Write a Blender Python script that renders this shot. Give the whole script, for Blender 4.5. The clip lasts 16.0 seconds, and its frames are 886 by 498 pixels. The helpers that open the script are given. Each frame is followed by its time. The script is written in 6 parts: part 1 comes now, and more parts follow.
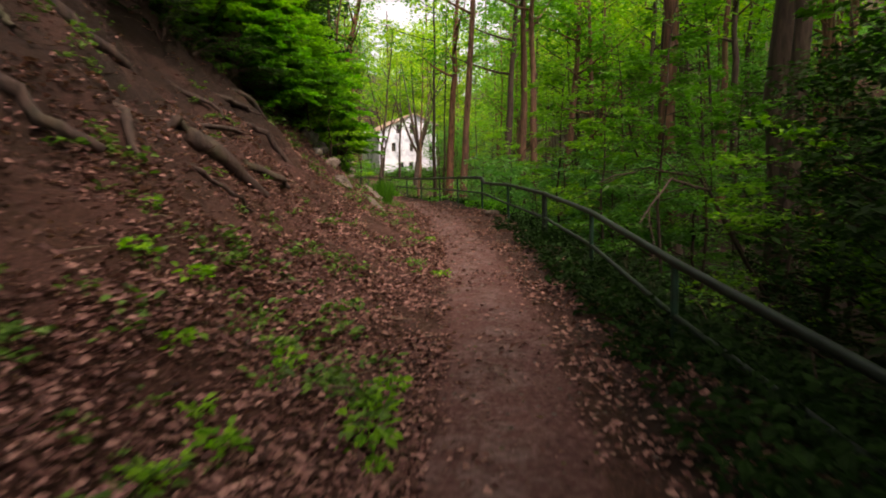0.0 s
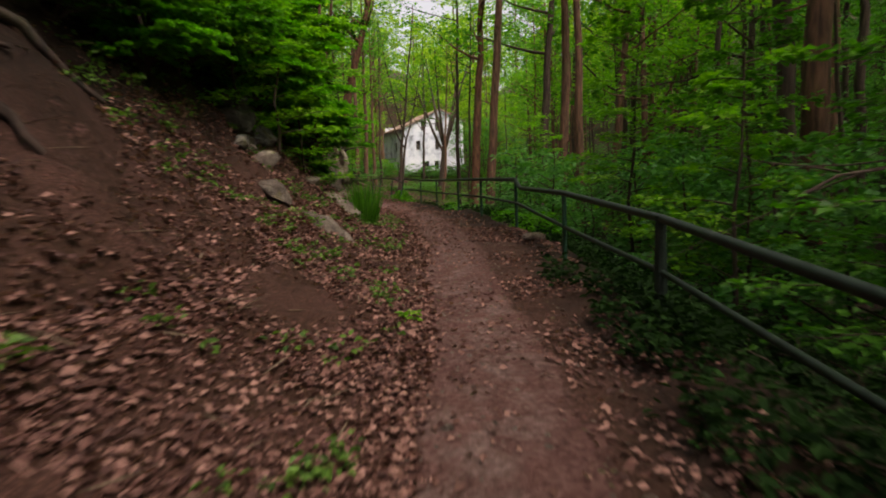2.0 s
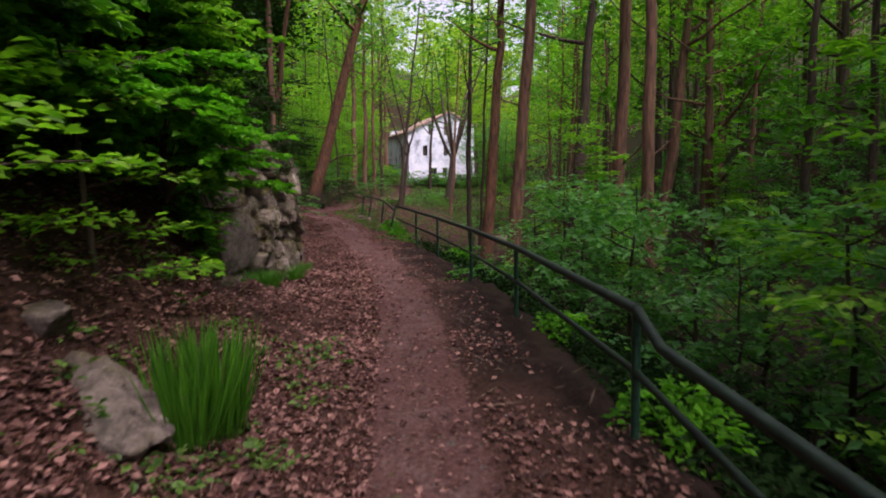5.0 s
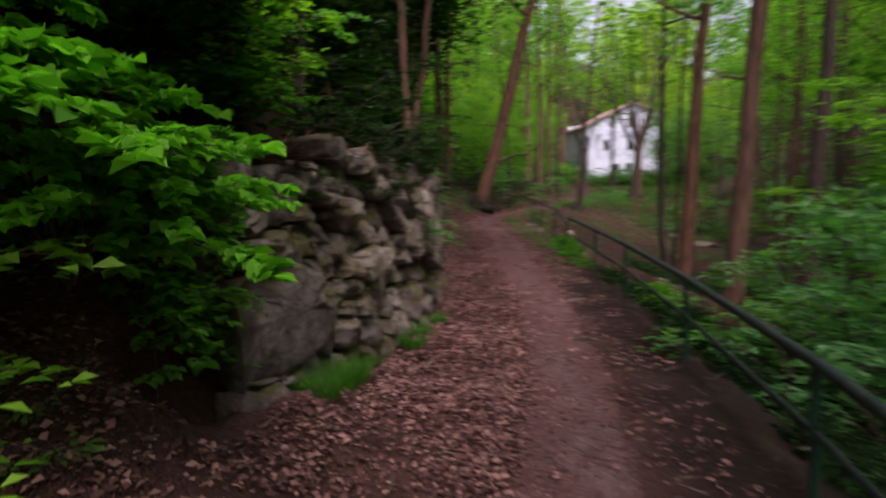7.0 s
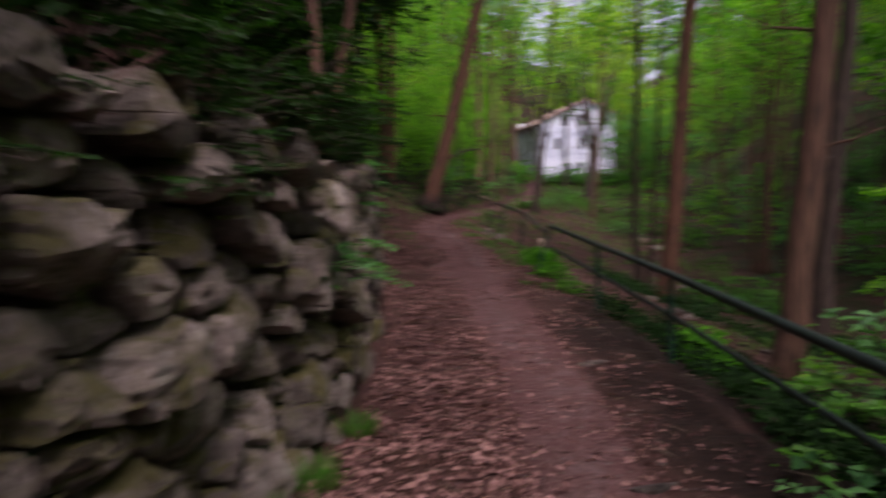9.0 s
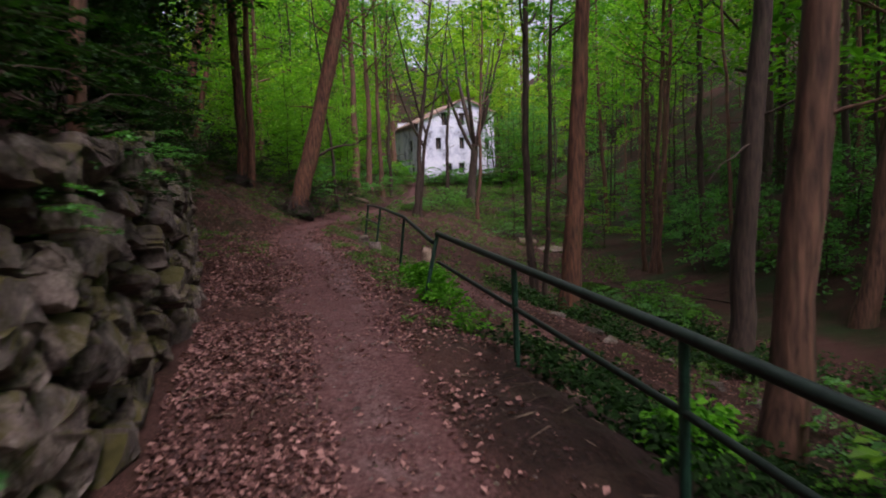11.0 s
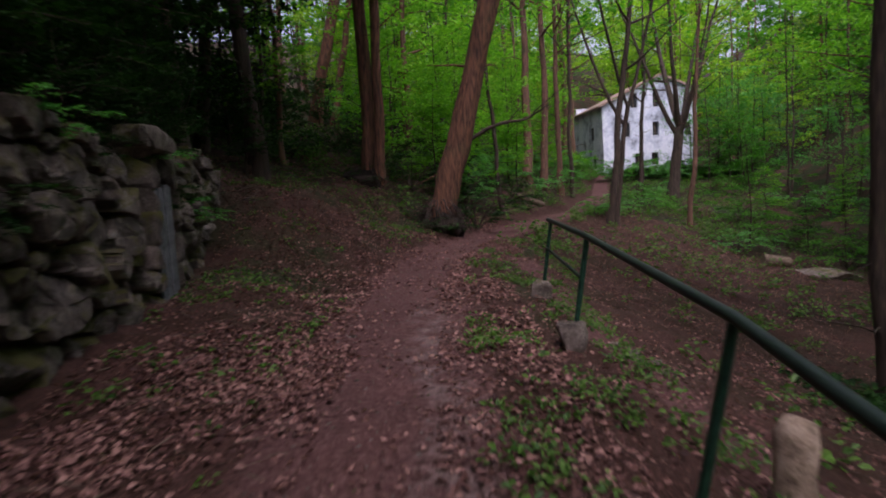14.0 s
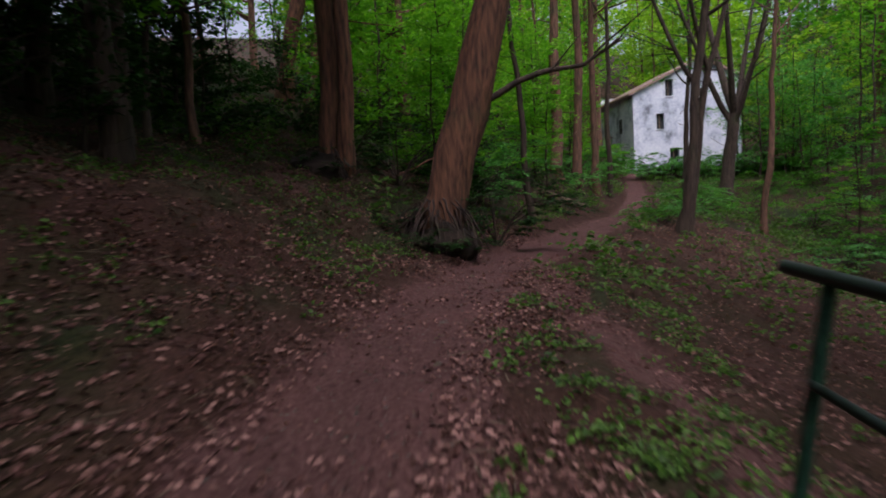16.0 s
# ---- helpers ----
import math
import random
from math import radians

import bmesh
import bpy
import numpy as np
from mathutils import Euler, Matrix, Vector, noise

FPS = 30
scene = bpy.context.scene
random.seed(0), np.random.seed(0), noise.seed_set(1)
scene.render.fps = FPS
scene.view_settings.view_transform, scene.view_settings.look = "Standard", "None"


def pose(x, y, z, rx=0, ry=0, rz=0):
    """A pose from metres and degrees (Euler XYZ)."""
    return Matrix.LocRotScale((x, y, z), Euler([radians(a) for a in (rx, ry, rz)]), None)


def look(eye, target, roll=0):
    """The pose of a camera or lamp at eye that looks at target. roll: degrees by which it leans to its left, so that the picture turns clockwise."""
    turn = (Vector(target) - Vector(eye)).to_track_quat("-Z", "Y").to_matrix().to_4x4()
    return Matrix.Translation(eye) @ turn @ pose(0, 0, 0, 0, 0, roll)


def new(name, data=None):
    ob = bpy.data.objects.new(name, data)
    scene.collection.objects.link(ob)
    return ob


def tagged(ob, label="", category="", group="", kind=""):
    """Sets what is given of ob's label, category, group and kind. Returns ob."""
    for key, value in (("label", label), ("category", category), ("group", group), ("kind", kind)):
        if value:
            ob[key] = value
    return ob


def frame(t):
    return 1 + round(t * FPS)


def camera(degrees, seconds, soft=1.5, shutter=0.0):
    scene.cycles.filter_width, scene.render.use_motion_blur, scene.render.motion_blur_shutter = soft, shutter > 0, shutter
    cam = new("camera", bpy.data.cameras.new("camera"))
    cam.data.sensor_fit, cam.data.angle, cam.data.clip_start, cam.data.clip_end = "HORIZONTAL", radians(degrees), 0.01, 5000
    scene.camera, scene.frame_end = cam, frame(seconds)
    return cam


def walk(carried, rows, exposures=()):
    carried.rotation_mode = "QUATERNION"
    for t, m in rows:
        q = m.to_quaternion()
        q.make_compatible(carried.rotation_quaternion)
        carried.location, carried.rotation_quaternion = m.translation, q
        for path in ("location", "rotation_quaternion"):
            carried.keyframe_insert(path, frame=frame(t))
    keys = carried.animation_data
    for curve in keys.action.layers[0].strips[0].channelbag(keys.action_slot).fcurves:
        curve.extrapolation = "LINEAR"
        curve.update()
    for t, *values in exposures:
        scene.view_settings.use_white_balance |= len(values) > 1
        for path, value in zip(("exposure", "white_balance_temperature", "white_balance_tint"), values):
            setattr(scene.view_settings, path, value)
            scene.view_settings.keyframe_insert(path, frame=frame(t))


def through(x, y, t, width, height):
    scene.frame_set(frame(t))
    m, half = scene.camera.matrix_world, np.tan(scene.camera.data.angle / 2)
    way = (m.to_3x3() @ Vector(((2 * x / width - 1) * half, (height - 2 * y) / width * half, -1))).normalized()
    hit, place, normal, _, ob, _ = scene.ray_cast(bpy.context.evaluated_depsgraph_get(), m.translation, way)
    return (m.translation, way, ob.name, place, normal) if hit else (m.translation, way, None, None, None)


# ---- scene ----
cam = camera(69.9, 16.0, soft=1.9, shutter=0.5)
PATH = [
    (0, (0.869, -10.35, 0.952), (0.814, -8.362, 0.746), -1.5),
    (0.5, (0.984, -8.891, 1.03), (0.926, -6.902, 0.824), -1.5),
    (1, (1.06, -7.28, 1.131), (0.999, -5.291, 0.925), -1.7),
    (1.5, (1.062, -5.563, 1.104), (0.916, -3.579, 0.9), -1.8),
    (2, (1.033, -3.873, 1.071), (0.882, -1.889, 0.865), -2.2),
    (2.5, (0.96, -2.162, 1.04), (0.801, -0.179, 0.834), -2.2),
    (3, (0.865, -0.458, 1.019), (0.703, 1.524, 0.815), -2.3),
    (3.5, (0.772, 1.113, 1.189), (0.608, 3.096, 0.984), -1.8),
    (4, (0.686, 2.459, 1.462), (0.519, 4.442, 1.258), -1.4),
    (4.2, (0.658, 2.867, 1.573), (0.489, 4.85, 1.371), -1.4),
    (6.3, (0.27, 6.415, 2.306), (0.092, 8.398, 2.11), 0.1),
    (6.5, (0.182, 6.979, 2.308), (-0.022, 8.959, 2.108), -0.4),
    (7, (0.069, 8.22, 2.299), (-0.647, 10.078, 2.108), -2.2),
    (7.5, (-0.177, 9.304, 2.318), (-1.124, 11.055, 2.129), -2.3),
    (8, (-0.526, 10.386, 2.289), (-1.483, 12.133, 2.105), -2.6),
    (8.5, (-0.95, 11.439, 2.277), (-1.825, 13.227, 2.087), -2.6),
    (9, (-1.385, 12.48, 2.234), (-1.941, 14.391, 2.036), -1.9),
    (9.2, (-1.514, 12.84, 2.243), (-1.805, 14.808, 2.035), -1.2),
    (11.3, (-2.025, 16.873, 2.085), (-2.223, 18.853, 1.88), -2.7),
    (11.4, (-2.085, 17.141, 2.089), (-2.299, 19.119, 1.882), -2.8),
    (11.5, (-2.145, 17.472, 2.09), (-2.513, 19.427, 1.892), -2.8),
    (12, (-2.395, 19.287, 2.055), (-2.797, 21.236, 1.857), -3.2),
    (12.5, (-2.666, 21.221, 2.152), (-3.09, 23.166, 1.954), -3.1),
    (13, (-3.044, 23.086, 2.255), (-3.712, 24.962, 2.069), -3.6),
    (13.5, (-3.675, 24.73, 2.17), (-4.386, 26.59, 1.985), -3.7),
    (14, (-4.284, 26.396, 2.134), (-5.002, 28.254, 1.948), -3.6),
    (14.5, (-4.836, 28.108, 2.096), (-5.563, 29.962, 1.91), -3.6),
    (15, (-5.467, 29.921, 2.055), (-6.2, 31.772, 1.87), -3.5),
    (15.5, (-6.141, 31.786, 1.993), (-6.882, 33.635, 1.812), -3.5),
    (16, (-6.894, 33.807, 1.976), (-7.642, 35.653, 1.794), -3.5),
]
walk(cam, [(t, look(eye, target, roll)) for t, eye, target, roll in PATH],
     exposures=[(0, 1.38, 8000, 24), (1.5, 0.86, 7700, 18), (2.5, 0.88, 7300, 17), (4, 1.14, 6600, 32), (7, 1.0, 6400, 33), (8.4, 0.88, 6300, 35), (9.2, 0.74, 6300, 35), (12, 0.71, 6200, 31), (14.5, 0.56, 6000, 29), (16, 0.38, 6000, 24)])

# ---- light ----
SUN_EL, SUN_ROT = radians(60), radians(146)
world = bpy.data.worlds.new("sky")
scene.world = world
world.use_nodes = True
wn = world.node_tree.nodes
sky = wn.new("ShaderNodeTexSky")
sky.sky_type, sky.sun_disc, sky.sun_elevation, sky.sun_rotation = "NISHITA", False, SUN_EL, SUN_ROT
sky.air_density, sky.dust_density, sky.ozone_density = 1.0, 4.5, 1.2
wn["Background"].inputs[1].default_value = 0.14
haze = wn.new("ShaderNodeHueSaturation")
haze.inputs["Saturation"].default_value = 0.4
world.node_tree.links.new(sky.outputs[0], haze.inputs["Color"])
world.node_tree.links.new(haze.outputs[0], wn["Background"].inputs[0])
sun = new("sun", bpy.data.lights.new("sun", "SUN"))
sun.data.energy, sun.data.angle, sun.data.color = 1.1, radians(22), (1.0, 0.97, 0.93)
sun.matrix_world = look((0, 0, 0), (-math.sin(SUN_ROT) * math.cos(SUN_EL), -math.cos(SUN_ROT) * math.cos(SUN_EL), -math.sin(SUN_EL)))

# ---- the lie of the land ----
CY = [-60, -12, -7.5, -4.7, 0.9, 2.5, 6.6, 11.1, 13.8, 15.4, 19, 21, 24.5, 27.8, 30.7, 34, 36.3, 39.5, 44.4, 49, 61.8, 75, 92, 130]
CX = [0.9, 1.0, 1.1, 1.2, 1.04, 0.85, 0.45, -0.35, -0.85, -1.2, -2.2, -2.9, -4.2, -5.3, -6.5, -7.8, -8.6, -9.55, -10.3, -10.0, -9.5, -10.3, -12.2, -14]
GY = [-60, -10, -3, 3, 6, 9, 15, 18, 25, 30, 37, 42, 60, 80, 95, 120, 170, 400]
GZ = [-1.5, -0.6, -0.42, -0.12, 0.03, 0.12, 0.21, 0.16, 0.35, 0.58, 0.55, 0.5, 0.6, 1.0, 2.3, 6, 18, 60]
PW_Y, PW = [-12, 10, 16, 24, 30, 45, 60], [0.47, 0.5, 0.55, 0.75, 0.9, 0.8, 0.6]
WALL_Y = [11.2, 12.5, 14.0, 17.0, 20.0, 23.0, 25.7, 28.0, 30.5, 33.0, 35.5, 37.5]
WALL_X = [-2.75, -2.95, -3.2, -3.6, -4.45, -5.65, -6.7, -8.0, -9.4, -10.9, -12.4, -13.6]
WALL_TOP_Y, WALL_TOP = [11, 15, 20, 23, 26, 34, 36, 38], [2.42, 2.33, 2.2, 2.12, 2.05, 2.12, 2.1, 1.6]
GATE = (32.55, 33.75)
BANK_D = [0, 0.6, 1.1, 1.65, 2.2, 2.5, 3.0, 5.0, 10, 40, 150]
BANK_Z = [0, 0.0, 0.15, 0.33, 0.75, 1.0, 1.55, 3.9, 8.5, 28, 70]
RISE_D = [0, 0.6, 1.1, 1.9, 3.5, 5.2, 10, 20, 40, 150]
RISE_Z = [0, 0.0, 0.3, 0.65, 1.75, 2.15, 4.2, 8.6, 15, 34]
FALL_D = [0, 0.8, 1.5, 2.2, 4, 7, 10, 14, 20, 40, 150]
FALL_Z = [0, 0.0, 0.0, -0.35, -1.3, -2.0, -2.3, -1.8, 1.0, 13, 55]
VALE_D = [0, 0.9, 1.6, 2.6, 4.5, 8, 12, 16, 25, 40, 150]
VALE_Z = [0, 0.0, -0.12, -0.45, -1.2, -2.6, -3.3, -3.0, 1.0, 10, 50]


def smooth(a, b, v):
    k = np.clip((v - a) / (b - a), 0, 1)
    return k * k * (3 - 2 * k)


def path_x(y):
    return np.interp(y, CY, CX)


def height(x, y):
    """Height of the land, for numbers or arrays."""
    x, y = np.asarray(x, float), np.asarray(y, float)
    d = x - path_x(y)
    left, right = np.maximum(-d, 0), np.maximum(d, 0)
    bank, rise = np.interp(left, BANK_D, BANK_Z), np.interp(left, RISE_D, RISE_Z)
    back = np.interp(y, WALL_Y, WALL_X) - x
    walled = np.where(back < 0.28, 0.12 * smooth(0.9, 2.2, left) + 0.42 * np.exp(-((y - 12.0) / 1.1) ** 2) * smooth(1.1, 2.4, left) + 0.12 * np.maximum(left - 1.5, 0) * smooth(26, 32, y), (np.interp(y, WALL_TOP_Y, WALL_TOP) - 0.05) * smooth(0.28, 0.62, back) + np.interp(back - 0.5, [0, 0.6, 4, 12, 40, 150], [0, 0.75, 3.5, 7.5, 18, 40]))
    w1, w2 = smooth(10.6, 11.9, y), smooth(35.0, 38.5 + np.clip(left - 8, 0, 12), y)
    up = bank * (1 - w1) + walled * w1 * (1 - w2) + rise * w2
    r2 = smooth(18, 30, y)
    ease = 1 - 0.85 * smooth(66, 90, y)
    down = np.interp(right, FALL_D, FALL_Z) * (1 - r2) + np.interp(right, VALE_D, VALE_Z) * r2
    down = np.where(right < 14, down * ease, down)
    pool = 0.5 * np.exp(-((x - 1.0) / 2.0) ** 2 - ((y - 44.4) / 2.4) ** 2)
    return np.interp(y, GY, GZ) + up + down - pool


GRID = {}


def surface(x, y):
    """Height of the ground sheet itself, with its lumps, at arrays of x and y."""
    ys, ds, Z = GRID["ys"], GRID["ds"], GRID["Z"]
    x, y = np.atleast_1d(np.asarray(x, float)), np.atleast_1d(np.asarray(y, float))
    d = x - path_x(y)
    i = np.clip(np.searchsorted(ys, y) - 1, 0, len(ys) - 2)
    j = np.clip(np.searchsorted(ds, d) - 1, 0, len(ds) - 2)
    u = np.clip((y - ys[i]) / (ys[i + 1] - ys[i]), 0, 1)
    v = np.clip((d - ds[j]) / (ds[j + 1] - ds[j]), 0, 1)
    return (Z[i, j] * (1 - u) + Z[i + 1, j] * u) * (1 - v) + (Z[i, j + 1] * (1 - u) + Z[i + 1, j + 1] * u) * v


def at(x, y, dz=0.0):
    return Vector((x, y, float(surface(x, y)[0]) + dz))


# ---- materials ----
def material(name):
    m = bpy.data.materials.new(name)
    m.use_nodes = True
    return m, m.node_tree.nodes, m.node_tree.links, m.node_tree.nodes["Principled BSDF"]


def noise_node(n, l, scale, detail=6, rough=0.6, coords="Object"):
    t = n.new("ShaderNodeTexNoise")
    t.inputs["Scale"].default_value, t.inputs["Detail"].default_value, t.inputs["Roughness"].default_value = scale, detail, rough
    if coords == "Place":
        # the place in the world, shifted by a chance amount for each object
        v = n.new("ShaderNodeVectorMath")
        shift = math_node(n, l, "MULTIPLY", n.new("ShaderNodeObjectInfo").outputs["Random"], 30.0)
        l.new(n.new("ShaderNodeNewGeometry").outputs["Position"], v.inputs[0])
        l.new(shift, v.inputs[1])
        l.new(v.outputs[0], t.inputs["Vector"])
    else:
        l.new(n.new("ShaderNodeTexCoord").outputs[coords], t.inputs["Vector"])
    return t


def ramp(n, l, source, stops):
    r = n.new("ShaderNodeValToRGB")
    while len(r.color_ramp.elements) < len(stops):
        r.color_ramp.elements.new(0.5)
    for e, (p, c) in zip(r.color_ramp.elements, stops):
        e.position, e.color = p, (*c, 1)
    l.new(source, r.inputs[0])
    return r


def mix(n, l, kind, fac, a, b):
    m = n.new("ShaderNodeMix")
    m.data_type, m.blend_type = "RGBA", kind
    for sock, v in ((m.inputs[0], fac), (m.inputs[6], a), (m.inputs[7], b)):
        if isinstance(v, (int, float)):
            sock.default_value = v
        elif isinstance(v, tuple):
            sock.default_value = (*v, 1)
        else:
            l.new(v, sock)
    return m.outputs[2]


def math_node(n, l, op, a, b=0.0):
    m = n.new("ShaderNodeMath")
    m.operation = op
    for sock, v in ((m.inputs[0], a), (m.inputs[1], b)):
        if isinstance(v, (int, float)):
            sock.default_value = v
        else:
            l.new(v, sock)
    return m.outputs[0]


def bump(n, l, bsdf, source, strength, distance):
    b = n.new("ShaderNodeBump")
    b.inputs["Strength"].default_value, b.inputs["Distance"].default_value = strength, distance
    l.new(source, b.inputs["Height"])
    l.new(b.outputs[0], bsdf.inputs["Normal"])


def plain(name, stops, scale, rough=0.85, relief=0.4, depth=0.01, metal=0.0, island=False, spread=0.0, moss=False):
    m, n, l, p = material(name)
    where = "Place" if moss else "Object"
    t = noise_node(n, l, scale, coords=where)
    col = ramp(n, l, t.outputs[0], stops).outputs[0]
    fine = noise_node(n, l, scale * 7, 4, coords=where)
    col = mix(n, l, "OVERLAY", 0.8, col, fine.outputs[0])
    if spread:
        if island:
            g = n.new("ShaderNodeNewGeometry").outputs["Random Per Island"]
        else:
            g = n.new("ShaderNodeObjectInfo").outputs["Random"]
        v = math_node(n, l, "ADD", math_node(n, l, "MULTIPLY", g, spread), 1 - spread / 2)
        h = n.new("ShaderNodeHueSaturation")
        l.new(v, h.inputs["Value"])
        l.new(col, h.inputs["Color"])
        col = h.outputs[0]
    if moss:
        g = noise_node(n, l, 2.6, 5, 0.65, "Place")
        col = mix(n, l, "MIX", ramp(n, l, g.outputs[0], [(0.56, (0, 0, 0)), (0.7, (0.75, 0.75, 0.75))]).outputs[0], col, (0.10, 0.085, 0.018))
    l.new(col, p.inputs["Base Color"])
    p.inputs["Roughness"].default_value, p.inputs["Metallic"].default_value = rough, metal
    p.inputs["Specular IOR Level"].default_value = 0.3
    bump(n, l, p, math_node(n, l, "ADD", t.outputs[0], math_node(n, l, "MULTIPLY", fine.outputs[0], 0.5)), relief, depth)
    return m


def leafy(name, dark, light, through=0.45, rough=0.5, mid=None, gloss=0.35):
    m, n, l, p = material(name)
    g = n.new("ShaderNodeNewGeometry").outputs["Random Per Island"]
    big = noise_node(n, l, 0.6, 2)
    v = math_node(n, l, "ADD", math_node(n, l, "MULTIPLY", g, 0.6), math_node(n, l, "MULTIPLY", big.outputs[0], 0.4))
    mid = mid or tuple((a + b) / 2 for a, b in zip(dark, light))
    col = ramp(n, l, v, [(0.15, dark), (0.5, mid), (0.8, light)]).outputs[0]
    l.new(col, p.inputs["Base Color"])
    p.inputs["Roughness"].default_value = rough
    p.inputs["Specular IOR Level"].default_value = gloss
    tr = n.new("ShaderNodeBsdfTranslucent")
    warm = mix(n, l, "MULTIPLY", 1.0, col, (0.95, 1.3, 0.35))
    l.new(warm, tr.inputs[0])
    s = n.new("ShaderNodeMixShader")
    s.inputs[0].default_value = through
    l.new(p.outputs[0], s.inputs[1])
    l.new(tr.outputs[0], s.inputs[2])
    l.new(s.outputs[0], n["Material Output"].inputs[0])
    return m


def ground_material():
    m, n, l, p = material("forest_floor")
    a = n.new("ShaderNodeAttribute")
    a.attribute_name = "trodden"
    soil_n, fine, leaf = noise_node(n, l, 1.3), noise_node(n, l, 22, 8), noise_node(n, l, 60, 3)
    patch = noise_node(n, l, 0.45, 4)
    dirt = ramp(n, l, fine.outputs[0], [(0.25, (0.048, 0.020, 0.018)), (0.5, (0.103, 0.047, 0.042)), (0.75, (0.185, 0.098, 0.090))]).outputs[0]
    pale = ramp(n, l, soil_n.outputs[0], [(0.45, (0.5, 0.5, 0.5)), (0.68, (0.62, 0.6, 0.59))]).outputs[0]
    dirt = mix(n, l, "OVERLAY", 0.8, dirt, pale)
    w = n.new("ShaderNodeAttribute")
    w.attribute_name = "worn"
    rub = math_node(n, l, "MULTIPLY", w.outputs["Fac"], ramp(n, l, noise_node(n, l, 3.5, 8, 0.7).outputs[0], [(0.44, (0.0, 0.0, 0.0)), (0.62, (0.9, 0.9, 0.9))]).outputs[0])
    dirt = mix(n, l, "MIX", rub, dirt, ramp(n, l, fine.outputs[0], [(0.3, (0.11, 0.072, 0.066)), (0.7, (0.29, 0.205, 0.185))]).outputs[0])
    litter = ramp(n, l, leaf.outputs[0], [(0.3, (0.018, 0.008, 0.006)), (0.5, (0.060, 0.026, 0.020)), (0.7, (0.14, 0.066, 0.050))]).outputs[0]
    soil = ramp(n, l, fine.outputs[0], [(0.3, (0.014, 0.006, 0.004)), (0.55, (0.05, 0.022, 0.014)), (0.75, (0.12, 0.058, 0.038))]).outputs[0]
    green = ramp(n, l, fine.outputs[0], [(0.35, (0.010, 0.016, 0.005)), (0.7, (0.03, 0.048, 0.012))]).outputs[0]
    off = mix(n, l, "MIX", ramp(n, l, soil_n.outputs[0], [(0.42, (0, 0, 0)), (0.6, (1, 1, 1))]).outputs[0], litter, soil)
    b = n.new("ShaderNodeAttribute")
    b.attribute_name = "mossy"
    gm = math_node(n, l, "MULTIPLY", b.outputs["Fac"], ramp(n, l, patch.outputs[0], [(0.42, (0, 0, 0)), (0.6, (1, 1, 1))]).outputs[0])
    off = mix(n, l, "MIX", gm, off, green)
    # Dark soil and stream silt, plus shade of bank top and verge painted in.
    shade_attr = n.new("ShaderNodeAttribute")
    shade_attr.attribute_name = "shade_and_soil"
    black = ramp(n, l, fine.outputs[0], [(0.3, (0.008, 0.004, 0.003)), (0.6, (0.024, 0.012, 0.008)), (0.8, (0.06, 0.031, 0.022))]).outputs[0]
    off = mix(n, l, "MIX", math_node(n, l, "MULTIPLY", shade_attr.outputs["Fac"], ramp(n, l, soil_n.outputs[0], [(0.36, (0.45, 0.45, 0.45)), (0.52, (1, 1, 1))]).outputs[0]), off, black)
    edge = math_node(n, l, "ADD", a.outputs["Fac"], math_node(n, l, "MULTIPLY", math_node(n, l, "SUBTRACT", fine.outputs[0], 0.5), 0.9))
    edge = math_node(n, l, "ADD", edge, math_node(n, l, "MULTIPLY", math_node(n, l, "SUBTRACT", noise_node(n, l, 2.6, 5).outputs[0], 0.5), 2.2))
    edge = ramp(n, l, edge, [(0.3, (0, 0, 0)), (0.75, (1, 1, 1))]).outputs[0]
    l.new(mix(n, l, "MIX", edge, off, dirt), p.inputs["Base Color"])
    p.inputs["Roughness"].default_value = 0.9
    p.inputs["Specular IOR Level"].default_value = 0.2
    bump(n, l, p, math_node(n, l, "ADD", fine.outputs[0], math_node(n, l, "MULTIPLY", leaf.outputs[0], 0.4)), 0.9, 0.05)
    return m


def bark_material(name, dark, light):
    m, n, l, p = material(name)
    c = n.new("ShaderNodeTexCoord")
    mp = n.new("ShaderNodeMapping")
    mp.inputs["Scale"].default_value = (14, 14, 2.2)
    l.new(c.outputs["Object"], mp.inputs[0])
    t = n.new("ShaderNodeTexNoise")
    t.inputs["Scale"].default_value, t.inputs["Detail"].default_value = 1.0, 7
    l.new(mp.outputs[0], t.inputs["Vector"])
    col = ramp(n, l, t.outputs[0], [(0.3, dark), (0.7, light)]).outputs[0]
    moss = noise_node(n, l, 1.1, 4)
    col = mix(n, l, "MIX", ramp(n, l, moss.outputs[0], [(0.55, (0, 0, 0)), (0.75, (0.55, 0.55, 0.55))]).outputs[0], col, (0.05, 0.06, 0.02))
    l.new(col, p.inputs["Base Color"])
    p.inputs["Roughness"].default_value = 0.9
    bump(n, l, p, t.outputs[0], 0.9, 0.03)
    return m


